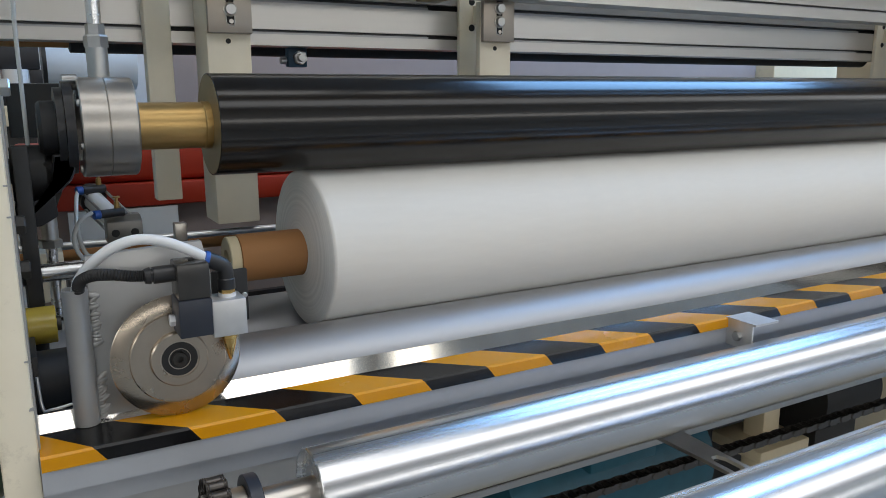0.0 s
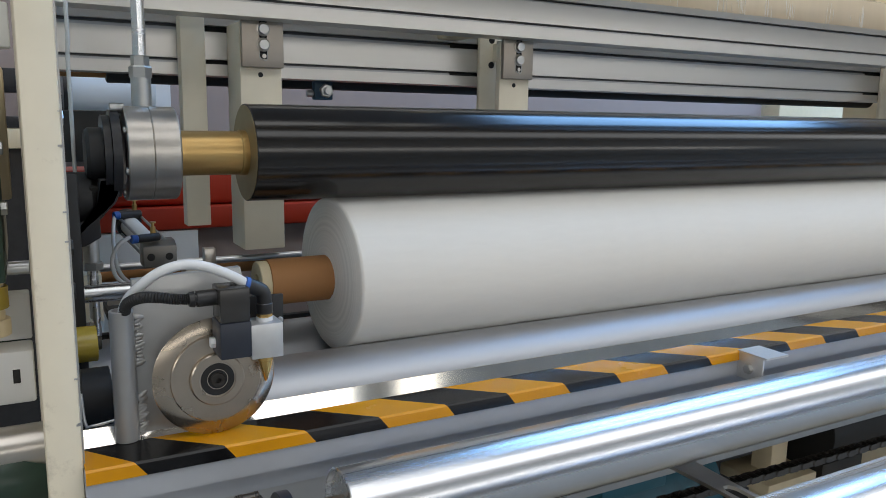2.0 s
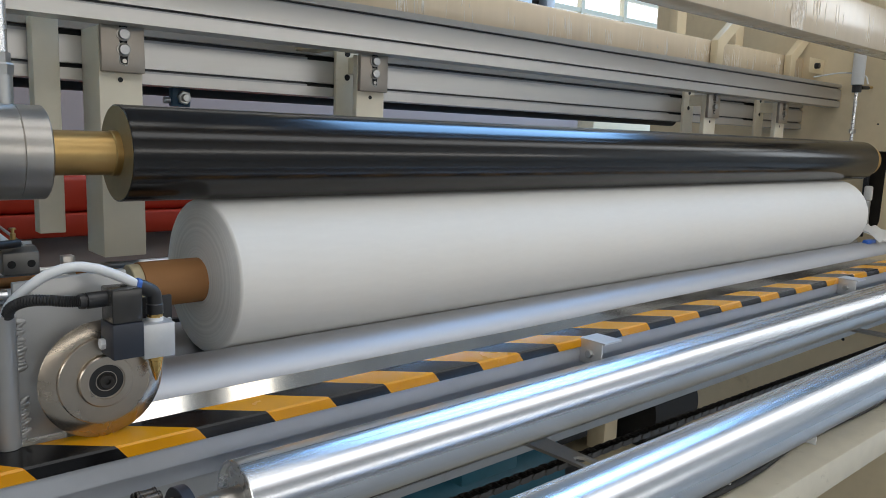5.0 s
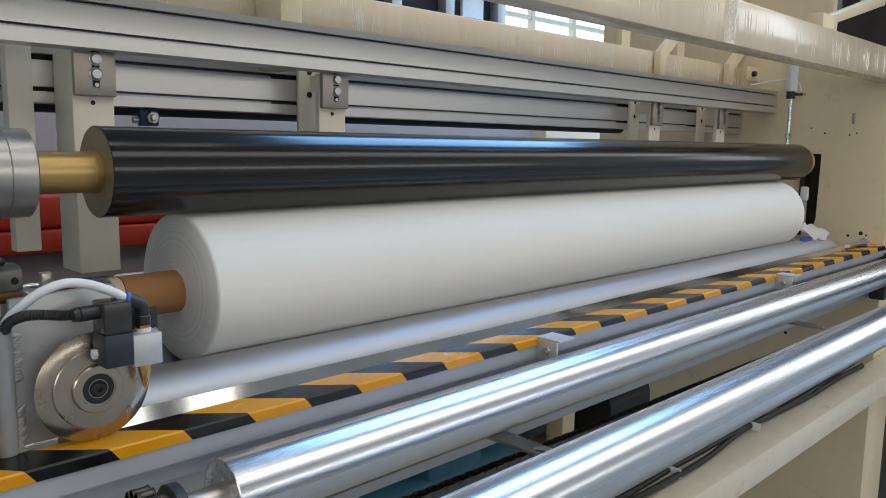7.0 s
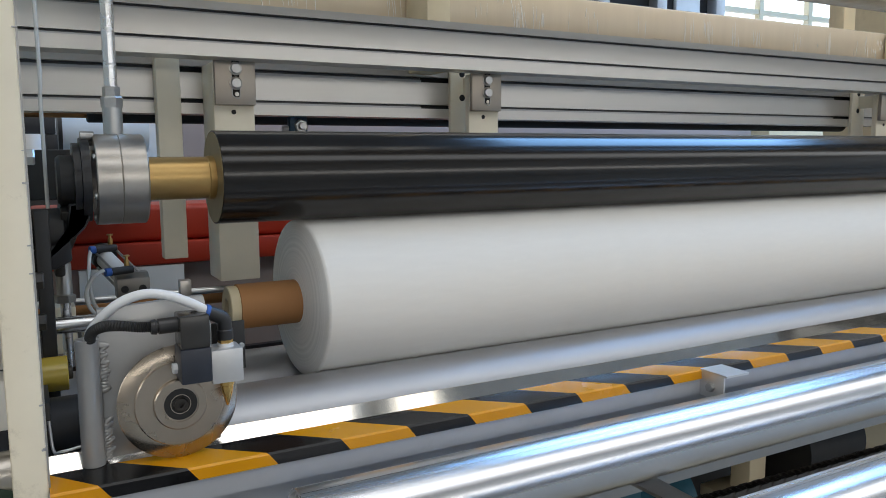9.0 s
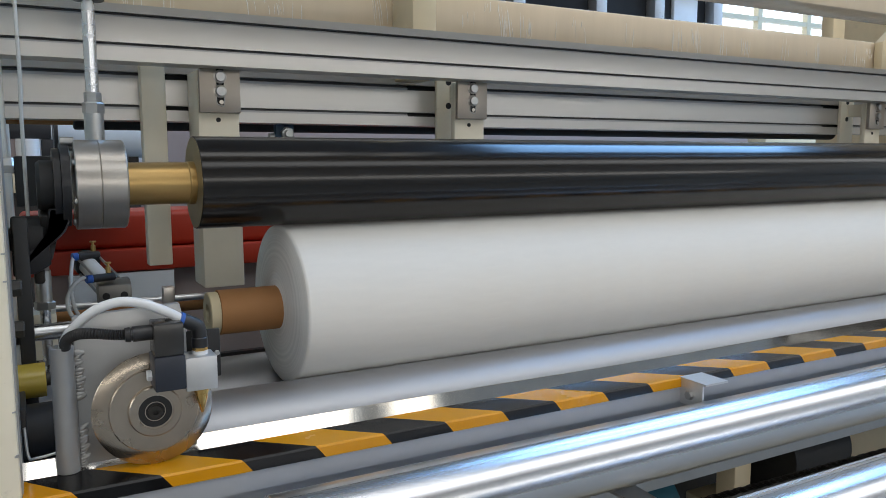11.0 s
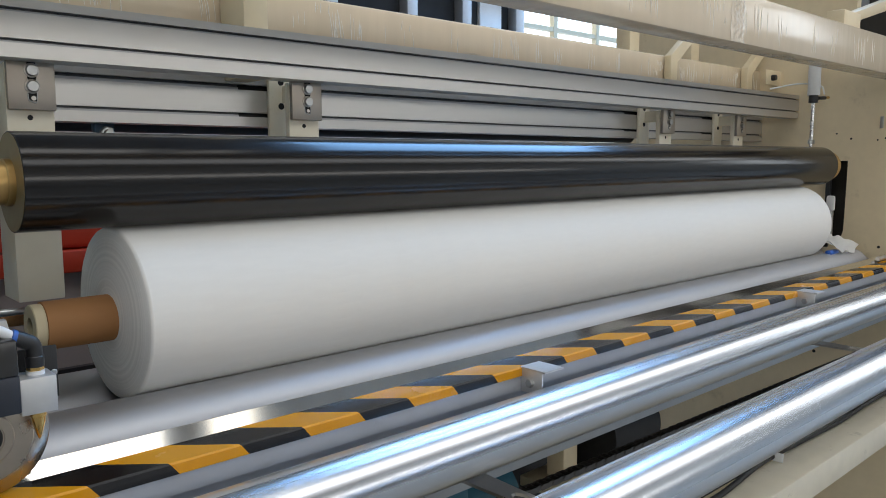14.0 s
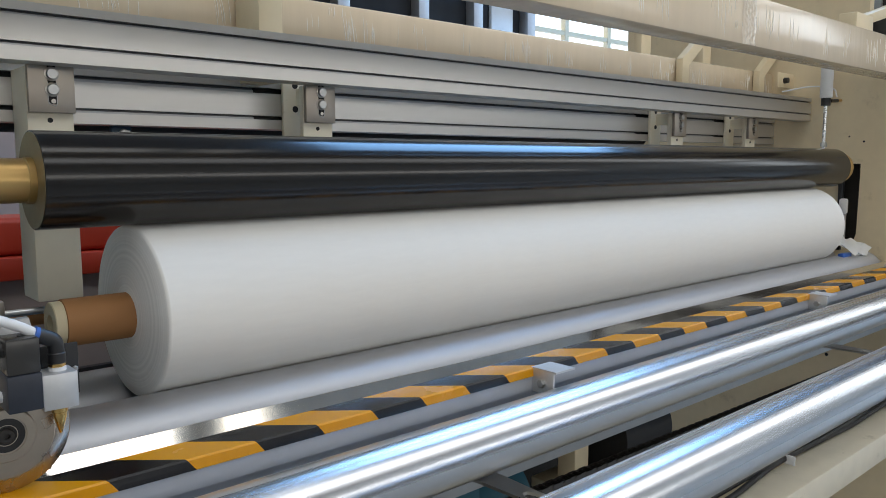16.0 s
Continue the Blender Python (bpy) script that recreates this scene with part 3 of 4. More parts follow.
def stave_mesh(step, turn):
    """One wrap stave: outer skin, end faces and closing sides, with even normals."""
    half = math.pi / STAVES + 0.024
    rim, mid, inner = R0 - step * 0.00006, 0.055, 0.027
    x0, x1 = LOG_X0 + step * 0.00012, LOG_X1 - step * 0.00012
    verts, normals, faces = [], [], []
    ang = [math.pi / 2 - half + 2 * half * k / STEPS for k in range(STEPS + 1)]
    xs = (x0 + 0.0030, x1 - 0.0030)
    def shift(a, r):
        return end_shift(r, math.cos(a + turn) * r)

    for a in ang:
        for x in xs:
            verts.append((x - (shift(a, rim) if x < 1 else 0), math.cos(a) * rim, math.sin(a) * rim))
            normals.append((0, math.cos(a), math.sin(a)))
    for k in range(STEPS):
        faces.append((2 * k + 2, 2 * k + 3, 2 * k + 1, 2 * k))
    for x, xe, s in ((xs[0], x0, -1), (xs[1], x1, 1)):
        b = len(verts)
        for a in ang:
            for r, xx, n in ((rim, x, (s * 0.12, 0.99 * math.cos(a), 0.99 * math.sin(a))), (rim - 0.0009, x + s * 0.0020, (s * 0.64, 0.77 * math.cos(a), 0.77 * math.sin(a))), (rim - 0.0034, xe, (s * 0.97, 0.24 * math.cos(a), 0.24 * math.sin(a))), (mid, xe, (s, 0, 0)), (inner, xe, (s, 0, 0))):
                verts.append((xx - (shift(a, r) if s < 0 else 0), math.cos(a) * r, math.sin(a) * r))
                normals.append(n)
        for k in range(STEPS):
            for j in range(4):
                q = (b + 5 * k + j, b + 5 * k + j + 1, b + 5 * k + j + 6, b + 5 * k + j + 5)
                faces.append(q if s < 0 else q[::-1])
    me = bpy.data.meshes.new("wrap_stave")
    me.from_pydata(verts, [], faces)
    for p in me.polygons:
        p.use_smooth = True
    me.normals_split_custom_set_from_vertices(normals)
    me.materials.append(PAPER_END)
    return me


def paper_with_rings():
    """White tissue whose wound edge shows fine uneven rings about the log's axis."""
    m = PAPER.copy()
    m.name = "white_tissue_wound"
    nt = m.node_tree
    b = nt.nodes["Principled BSDF"]
    tc = nt.nodes.new("ShaderNodeTexCoord")
    sep = nt.nodes.new("ShaderNodeSeparateXYZ")
    nt.links.new(tc.outputs["Object"], sep.inputs[0])
    com = nt.nodes.new("ShaderNodeCombineXYZ")
    nt.links.new(sep.outputs["Y"], com.inputs["Y"])
    nt.links.new(sep.outputs["Z"], com.inputs["Z"])
    ln = nt.nodes.new("ShaderNodeVectorMath")
    ln.operation = "LENGTH"
    nt.links.new(com.outputs[0], ln.inputs[0])
    ns = nt.nodes.new("ShaderNodeTexNoise")
    ns.noise_dimensions = "1D"
    ns.inputs["Scale"].default_value = 260
    ns.inputs["Detail"].default_value = 4
    nt.links.new(ln.outputs["Value"], ns.inputs["W"])
    mr = nt.nodes.new("ShaderNodeMapRange")
    mr.inputs["From Min"].default_value, mr.inputs["From Max"].default_value = 0.3, 0.7
    mr.inputs["To Min"].default_value, mr.inputs["To Max"].default_value = 0.90, 1.02
    nt.links.new(ns.outputs["Fac"], mr.inputs["Value"])
    old = b.inputs["Base Color"].links[0].from_socket
    mx = nt.nodes.new("ShaderNodeMix")
    mx.data_type, mx.blend_type = "RGBA", "MULTIPLY"
    mx.inputs["Factor"].default_value = 1.0
    nt.links.new(old, mx.inputs["A"])
    nt.links.new(mr.outputs[0], mx.inputs["B"])
    nt.links.new(mx.outputs["Result"], b.inputs["Base Color"])
    return m


PAPER_END = paper_with_rings()
part("inner_roll", bm_in, PAPER_END, paper_log)
for k in range(STAVES):
    ob = new("wrap_stave", stave_mesh(k % 2, k * math.tau / STAVES))
    ob.parent = paper_log
    staves.append((ob, k * math.tau / STAVES))

# ---- table: beam, shiny sheet, hazard tape ----
solid("table_beam", prism([(0.604, 1.060), (0.604, 1.081), (0.592, 1.081), (0.592, 1.1075), (0.5935, 1.1085), (0.672, 1.1085), (0.672, 1.060)], "x", LEFT, RIGHT), GREY_BEAM, "blue-grey painted steel beam in front of the drums", "beam")


def wavy_sheet():
    """A thin sheet, bent up along its rear edge and slightly buckled along its length."""
    bm = bmesh.new()
    rows = []
    n = 150
    for i in range(n + 1):
        x = LEFT + (RIGHT - LEFT) * i / n
        lift = 0.00012 * math.sin(x * 11.0) + 0.00006 * math.sin(x * 37.0 + 1.0)
        u = 1.0 - 0.12 * max(0.0, math.sin(x * 5.0 - 2.0)) ** 2
        y1, z1 = 0.6372 + 0.0128 * u, 1.1107 + 0.0112 * u + lift
        prof = [(0.5985, 1.1105), (0.6362, 1.1105), (0.6372, 1.1107), ((0.6372 + y1) / 2, (1.1107 + z1) / 2), (y1, z1), (y1 + 0.0006, z1 + 0.0001), (y1 + 0.0010, z1 - 0.0006),
                ((0.637 + y1) / 2 + 0.0008, (1.1104 + z1) / 2 + lift), (0.6385, 1.1104), (0.5985, 1.1088)]
        rows.append([bm.verts.new((x, y, z)) for y, z in prof])
    m = len(rows[0])
    for p, q in zip(rows, rows[1:]):
        for j in range(m):
            bm.faces.new((p[j], p[(j + 1) % m], q[(j + 1) % m], q[j]))
    bm.faces.new(rows[0])
    bm.faces.new(rows[-1])
    bmesh.ops.recalc_face_normals(bm, faces=bm.faces)
    return bm


solid("deck_sheet", wavy_sheet(), STAINLESS, "bright scratched stainless sheet beside the drum", "sheet", smooth=11)


def tape():
    t = thing("hazard_tape", (1.2, 0.612, 1.103), "yellow and black diagonal hazard tape folded over the table edge", "tape")
    pitch, x0 = 0.1385, 0.199 - 2 * 0.1385
    rows = [(0.5903, 1.1000), (0.5908, 1.1098), (0.5925, 1.1116), (0.634, 1.1120)]
    shift = [0.0, -0.0075, -0.0095, -0.060]
    k = 0
    while x0 < RIGHT + 0.1:
        for m, a, b in ((TAPE_BLACK, 0.0, 0.5), (YELLOW, 0.5, 1.0)):
            bm = bmesh.new()
            grid = []
            for (y, z), s in zip(rows, shift):
                xa, xb = x0 + a * pitch + s, x0 + b * pitch + s
                grid.append([bm.verts.new((min(max(xa + (xb - xa) * j / 3, LEFT + 0.0005), RIGHT - 0.0005), y - 0.0004, z + 0.0003)) for j in range(4)])
            for p, q in zip(grid, grid[1:]):
                for j in range(3):
                    if q[j + 1].co.x - q[j].co.x > 1e-5 or p[j + 1].co.x - p[j].co.x > 1e-5:
                        bm.faces.new((p[j], p[j + 1], q[j + 1], q[j]))
            for v in [v for v in bm.verts if not v.link_faces]:
                bm.verts.remove(v)
            if bm.faces:
                bmesh.ops.remove_doubles(bm, verts=bm.verts, dist=1e-5)
                part("stripe", bm, m, t, "yellow stripe" if m is YELLOW else "black stripe", 25)
            else:
                bm.free()
        x0 += pitch
        k += 1


tape()


def tab(x):
    t = thing("stop_bracket", (x + 0.02, 0.57, 1.08), "small bent zinc bracket bolted to the beam", "bracket", "stop brackets")
    part("plate", prism([(0.552, 1.110), (0.552, 1.1125), (0.5935, 1.1125), (0.5935, 1.110)], "x", x, x + 0.038), VALVE, t)
    part("flange", box(x, x + 0.0025, 0.556, 0.592, 1.080, 1.1105, 0.0005), VALVE, t)
    part("bolt", hexnut((x, 0.575, 1.094), (-1, 0, 0), 0.006, 0.005), ZINC, t)


tab(0.729)
tab(1.568)

# lower front frame bar and things below the rollers
bar = thing("cross_bar", (1.2, 0.56, 0.708), "cream painted steel tube low across the machine, dusty on top", "frame bar")
part("tube", box(LEFT - 0.25, RIGHT + 0.35, 0.521, 0.598, 0.708, 0.770, 0.004), CREAM_BARE, bar)
column = thing("frame_column", (2.43, 0.65, 0.0), "cream painted front column beside the side frame", "column")
part("post", box(RIGHT + 0.031, RIGHT + 0.20, 0.602, 0.618, 0.0, 0.97, 0.003), CREAM, column)


# ---- glue head at the log's end ----
def glue_head():
    stand = thing("knife_stand", (0.1, 0.625, 1.1105), "grey painted welded plate and tube stand on the deck", "stand")
    part("plate", prism([(0.0615, 1.1122), (0.160, 1.1122), (0.168, 1.165), (0.150, 1.2505), (0.0615, 1.2465)], "y", 0.642, 0.650, 0.0008), GREY_PAINT, stand)
    part("tube", pipe((0.0520, 0.638, 1.1122), (0.0520, 0.638, 1.2230), 0.0094, 0.0074, 40), GREY_PAINT, stand)
    rnd = random.Random(4)
    for z0, n, step in ((1.115, 13, 0.0027), (1.176, 14, 0.0030)):
        for k in range(n):
            z = z0 + k * step
            bm = bmesh.new()
            bmesh.ops.create_icosphere(bm, subdivisions=2, radius=1)
            w = rnd.uniform(0.65, 1.3)
            sx, tilt = rnd.uniform(-0.0012, 0.0012), rnd.uniform(-0.002, 0.003)
            for v in bm.verts:
                v.co = (0.0640 + sx * 0.5 + v.co.x * 0.0050 * w, 0.6418 + v.co.y * 0.0022, z + v.co.z * 0.0026 * w + v.co.x * (tilt + 0.0012))
            part("weld_bead", bm, GREY_PAINT, stand)
    blade = thing("round_knife", (0.121, 0.612, 1.113), "round bronze-grey steel knife disc on a sealed bearing", "knife disc")
    part("axle", rod((0.121, 0.62, 1.1630), (0.121, 0.644, 1.1630), 0.012, 32), STEEL, blade)
    c = (0.121, 0.6205, 1.1630)
    part("disc", lathe(c, (0, -1, 0), [(0, 0), (0, 0.0497), (0.0010, 0.0505), (0.0016, 0.0498), (0.0038, 0.0385), (0.0038, 0)], 128), KNIFE, blade)
    part("clamp_plate", lathe(c, (0, -1, 0), [(0.003, 0), (0.003, 0.0365), (0.0036, 0.0372), (0.0068, 0.0372), (0.0076, 0.0364), (0.0076, 0.022), (0, 0.022)], 128), KNIFE, blade)
    part("hub", lathe(c, (0, -1, 0), [(0.007, 0.0145), (0.007, 0.0225), (0.0108, 0.0222), (0.0118, 0.0212), (0.0118, 0.0150), (0.0105, 0.0145)], 96, None, True), KNIFE, blade)
    bearing = part("bearing", lathe(c, (0, -1, 0), [(0.006, 0), (0.0102, 0.0), (0.0102, 0.0148), (0.006, 0.0148)], 64), SEAL, blade, "black sealed bearing")
    part("ring", lathe(c, (0, -1, 0), [(0.0098, 0.0139), (0.0098, 0.0147), (0.0106, 0.0147), (0.0106, 0.0139)], 64, None, True), PLATE, bearing)
    part("ring", lathe(c, (0, -1, 0), [(0.0098, 0.0080), (0.0098, 0.0086), (0.0105, 0.0086), (0.0105, 0.0080)], 48, None, True), PLATE, bearing)
    part("screw", lathe(c, (0, -1, 0), [(0.009, 0), (0.009, 0.0062), (0.0125, 0.0062), (0.0135, 0.0054), (0.0135, 0.0024), (0.0105, 0.0024), (0.0105, 0)], 32), DARK_STEEL, bearing)
    valve = thing("solenoid_valve", (0.144, 0.6, 1.157), "black solenoid valve with silver body and brass nozzle", "valve")
    part("coil", box(0.1185, 0.1435, 0.583, 0.613, 1.187, 1.2165, 0.0012), COIL, valve)
    plug = part("connector", box(0.1192, 0.1432, 0.584, 0.612, 1.2165, 1.2445, 0.0015), COIL_CLEAR, valve, "smoked black connector cap")
    part("screw", lathe((0.133, 0.598, 1.2445), (0, 0, 1), [(0, 0), (0, 0.0025), (0.0008, 0.0025), (0.0008, 0)], 16), HOLE, plug)
    part("coil_nut", hexnut((0.1185, 0.604, 1.197), (-1, 0, 0), 0.0048, 0.004), TUBE, valve, "white hexagon nut")
    part("body", box(0.1437, 0.1700, 0.585, 0.611, 1.1835, 1.2125, 0.0008), VALVE, valve, "silver aluminium valve body")
    bracket = part("mounting_plate", box(0.150, 0.1790, 0.6125, 0.6155, 1.186, 1.2300, 0.0012), RUBBER, valve, "black mounting plate")
    part("screw", rod((0.1755, 0.6100, 1.2080), (0.1755, 0.6126, 1.2080), 0.0024, 12), ZINC, bracket)
    part("nozzle", lathe((0.1585, 0.599, 1.1835), (0, 0, -1), [(0, 0), (0, 0.0062), (0.0055, 0.0062), (0.006, 0.0055), (0.010, 0.0052), (0.0235, 0.0012), (0.0245, 0.0)], 32), BRASS_BRIGHT, valve, "pointed brass nozzle")
    part("washer", lathe((0.1585, 0.599, 1.2125), (0, 0, 1), [(0, 0), (0, 0.0068), (0.003, 0.0068), (0.003, 0)], 32), TUBE, valve, "white sealing washer")
    part("adapter", hexnut((0.1585, 0.599, 1.2155), (0, 0, 1), 0.0065, 0.0045), BRASS_BRIGHT, valve, "brass hexagon adapter")
    elbow = part("elbow", hose([(0.1585, 0.599, 1.2185), (0.1585, 0.599, 1.229), (0.1570, 0.599, 1.2365), (0.1500, 0.599, 1.2410), (0.1445, 0.599, 1.2435)], 0.0062, 24, 8), PLASTIC_BLACK, valve, "black push-in elbow fitting")
    part("collar", lathe((0.1585, 0.599, 1.2185), (0, 0, 1), [(0, 0), (0, 0.0069), (0.008, 0.0069), (0.009, 0.006), (0.009, 0)], 32), PLASTIC_BLACK, elbow)
    part("collet", lathe((0.1455, 0.599, 1.2430), (-0.92, 0, 0.36), [(0, 0), (0, 0.0066), (0.0030, 0.0066), (0.0034, 0.0050), (0.0034, 0)], 32), BLUE_RING, elbow, "blue release collet")
    solid("air_tube", hose([(0.1445, 0.599, 1.2440), (0.133, 0.600, 1.2515), (0.114, 0.603, 1.2600), (0.096, 0.606, 1.2625), (0.078, 0.609, 1.2570), (0.064, 0.618, 1.2445), (0.055, 0.630, 1.2300), (0.0520, 0.638, 1.212)], 0.0041, 20, 12), TUBE, "white nylon air tube arching into the grey post", "air tube")
    cable = thing("cable_conduit", (0.075, 0.605, 1.22), "black corrugated cable conduit with a screwed gland", "cable")
    part("conduit", hose([(0.1010, 0.600, 1.2355), (0.090, 0.601, 1.2362), (0.076, 0.603, 1.2385), (0.064, 0.612, 1.2375), (0.0555, 0.626, 1.2300), (0.0540, 0.637, 1.2150)], lambda i: 0.0042 + (0.0005 if i % 2 else -0.0004), 20, 14), RUBBER, cable)
    part("gland", lathe((0.0985, 0.600, 1.2352), (1, 0, 0.02), [(0, 0), (0, 0.0058), (0.004, 0.0066), (0.0045, 0.0052), (0.006, 0.0052), (0.006, 0.0066), (0.021, 0.0066), (0.021, 0)], 28), PLASTIC_BLACK, cable)


KNIFE = mat("bronze_tinted_steel", (0.47, 0.41, 0.34), 0.30, 1.0, var=0.16, scale=30, rvar=0.10, dirt=0.12)
glue_head()


# ---- behind the log, left end ----
def back_left():
    # air cylinder lying on a rail
    cyl = thing("air_cylinder", (0.13, 0.92, 1.18), "small silver air cylinder with clear tubes and blue fittings", "air cylinder")
    p, q = Vector((0.094, 0.93, 1.254)), Vector((0.113, 0.874, 1.232))
    part("barrel", rod(p, q, 0.0105, 40), WHITE, cyl)
    d = (q - p).normalized()
    part("end_cap", lathe(p - d * 0.012, d, [(0, 0), (0, 0.0145), (0.014, 0.0145), (0.014, 0)], 32), PLASTIC_BLACK, cyl)
    block = part("end_block", prism([(0.858, 1.2145), (0.888, 1.2145), (0.888, 1.243), (0.870, 1.243), (0.858, 1.238)], "x", 0.099, 0.134, 0.0012), GUNMETAL, cyl, "dark steel end block with ports")
    for x in (0.107, 0.126):
        part("port", rod((x, 0.8575, 1.226), (x, 0.8600, 1.226), 0.0042, 20), HOLE, block)
    for off in ((0.013, 0.0, 0.009), (-0.011, -0.006, 0.009), (-0.009, -0.004, -0.010)):
        o = Vector(off)
        part("tie_rod", rod(p + o, q + o, 0.0015, 10), ZINC, cyl)
    for c in ((0.101, 0.93, 1.268), (0.111, 0.866, 1.2495)):
        f = part("fitting", lathe(c, (0, 0, 1), [(0, 0), (0, 0.0028), (0.009, 0.0028), (0.009, 0.0016), (0.013, 0.0016), (0.013, 0.0036), (0.0145, 0.0036), (0.0145, 0)], 20), BRASS, cyl, "brass flow control screw")
        part("fitting_body", rod((c[0] - 0.018, c[1] - 0.01, c[2] - 0.002), (c[0] + 0.006, c[1], c[2] - 0.002), 0.0045, 20), PLASTIC_BLACK, f)
        part("collet", rod((c[0] - 0.024, c[1] - 0.012, c[2] - 0.002), (c[0] - 0.0175, c[1] - 0.01, c[2] - 0.002), 0.0047, 20), BLUE_RING, f)
    solid("clear_air_tube", hose([(0.079, 0.919, 1.266), (0.076, 0.91, 1.258), (0.073, 0.89, 1.235), (0.075, 0.875, 1.212), (0.083, 0.865, 1.200), (0.094, 0.860, 1.197)], 0.0022, 14, 10), CLEAR, "milky clear air tube looping down", "air tube")
    solid("clear_air_tube", hose([(0.086, 0.854, 1.2505), (0.074, 0.850, 1.243), (0.067, 0.850, 1.228), (0.069, 0.852, 1.212), (0.077, 0.856, 1.201), (0.090, 0.86, 1.196)], 0.0022, 14, 10), CLEAR, "milky clear air tube looping down", "air tube")
    rails = thing("cross_rods", (0.2, 0.96, 1.15), "polished steel guide rods across the frame", "guide rods")
    part("rod", rod((LEFT, 1.0, 1.192), (0.60, 1.0, 1.192), 0.0045, 24), CHROME, rails)
    part("rod", rod((LEFT, 0.78, 1.208), (0.085, 0.78, 1.208), 0.0085, 28), CHROME, rails)
    part("collar", rod((LEFT + 0.012, 0.78, 1.208), (LEFT + 0.017, 0.78, 1.208), 0.0145, 24), PLASTIC_BLACK, rails)
    part("nut", hexnut((LEFT, 0.78, 1.208), (1, 0, 0), 0.011, 0.010), ZINC, rails)
    part("rod", rod((LEFT, 1.05, 1.175), (0.60, 1.05, 1.175), 0.011, 28), CARD, rails, "brown tube")
    block = thing("slide_block", (0.175, 0.93, 1.16), "grey slotted steel slide block", "block")
    part("plate", box(0.06, 0.19, 0.86, 0.93, 1.160, 1.172, 0.001), DARK_STEEL, block)
    part("slot_plate", box(0.060, 0.098, 0.852, 0.859, 1.178, 1.1935, 0.001), PLATE, block, "slotted steel plate")
    for x in (0.070, 0.080):
        part("slot", box(x, x + 0.006, 0.8512, 0.8522, 1.183, 1.189), HOLE, block)
    part("block", box(0.150, 0.175, 0.90, 0.93, 1.172, 1.203, 0.001), STEEL, block)
    part("clamp", box(0.182, 0.196, 0.95, 0.965, 1.185, 1.216, 0.001), STEEL, block)
    part("foot", box(0.03, 0.055, 0.84, 0.87, 1.165, 1.215, 0.001), CREAM_BARE, block)
    # belt and pulley by the side frame
    belt = thing("belt_drive", (0.03, 0.78, 1.12), "black drive belt and pulley beside the side frame", "belt drive")
    part("belt", prism([(0.752, 1.12), (0.764, 1.12), (0.776, 1.322), (0.750, 1.326)], "x", 0.020, 0.033, 0.002), RUBBER, belt)
    part("pulley", lathe((0.018, 0.80, 1.298), (1, 0, 0), [(0, 0), (0, 0.024), (0.002, 0.026), (0.028, 0.026), (0.03, 0.024), (0.03, 0)], 40), RUBBER, belt)
    part("shaft", rod((LEFT, 0.83, 1.298), (0.05, 0.83, 1.298), 0.012, 28), DARK_STEEL, belt)
    part("arm", box(0.036, 0.046, 0.79, 0.86, 1.255, 1.318, 0.003), DARK_STEEL, belt)
    end = thing("rod_end", (0.045, 0.80, 1.2), "zinc plated rod end joint and piston", "rod end")
    part("eye", lathe((0.038, 0.80, 1.278), (1, 0, 0), [(0, 0.004), (0, 0.0115), (0.012, 0.0115), (0.012, 0.004)], 32, None, True), ZINC, end)
    part("nut", hexnut((0.030, 0.80, 1.278), (1, 0, 0), 0.009, 0.008), ZINC, end)
    part("stem", rod((0.044, 0.80, 1.235), (0.044, 0.80, 1.268), 0.0075, 24), ZINC, end)
    part("lock_nut", hexnut((0.044, 0.80, 1.228), (0, 0, 1), 0.0105, 0.008), ZINC, end)
    part("piston", rod((0.044, 0.80, 1.16), (0.044, 0.80, 1.228), 0.005, 20), CHROME, end)
    wheel = thing("amber_roller", (0.03, 0.74, 1.155), "amber polyurethane pinch wheel", "wheel")
    part("tyre", pipe((LEFT, 0.74, 1.170), (0.040, 0.74, 1.170), 0.0165, 0.007, 40), AMBER, wheel)
    part("axle", rod((LEFT, 0.74, 1.170), (0.044, 0.74, 1.170), 0.0065, 20), DARK_STEEL, wheel)
    for z, y in ((1.375, 0.76), (1.262, 0.73), (1.222, 0.735)):
        solid("frame_bolt", hexnut((LEFT, y, z), (1, 0, 0), 0.0085, 0.009), ZINC if z > 1.3 else DARK_STEEL, "hexagon bolt head on the side frame", "bolt", (LEFT, y, z), "bolts on the side frame")
    motor = thing("drive_motor", (0.05, 0.78, 1.03), "black round drive housing behind the stand", "motor")
    part("body", rod((LEFT, 0.70, 1.132), (0.046, 0.70, 1.132), 0.026, 40), RUBBER, motor)
    part("flange", box(LEFT, 0.022, 0.665, 0.735, 1.110, 1.165, 0.001), DARK_STEEL, motor)
    wire = solid("wire_handle", hose([(0.020, 0.66, 1.150), (0.022, 0.655, 1.125), (0.028, 0.652, 1.124), (0.046, 0.652, 1.126)], 0.0013, 10, 8), ZINC, "thin bent steel wire", "wire")
    lcyl = thing("lift_cylinder", (0.103, 0.843, 1.548), "black-capped lift cylinder above the bearing housing", "air cylinder")
    part("gland", rod((0.103, 0.843, 1.548), (0.103, 0.843, 1.572), 0.0165, 32), PLASTIC_BLACK, lcyl)
    part("barrel", rod((0.103, 0.843, 1.572), (0.103, 0.843, 1.80), 0.0155, 32), WHITE, lcyl)
    part("mount", box(LEFT, 0.10, 0.852, 0.862, 1.62, 1.66, 0.001), CREAM, lcyl)
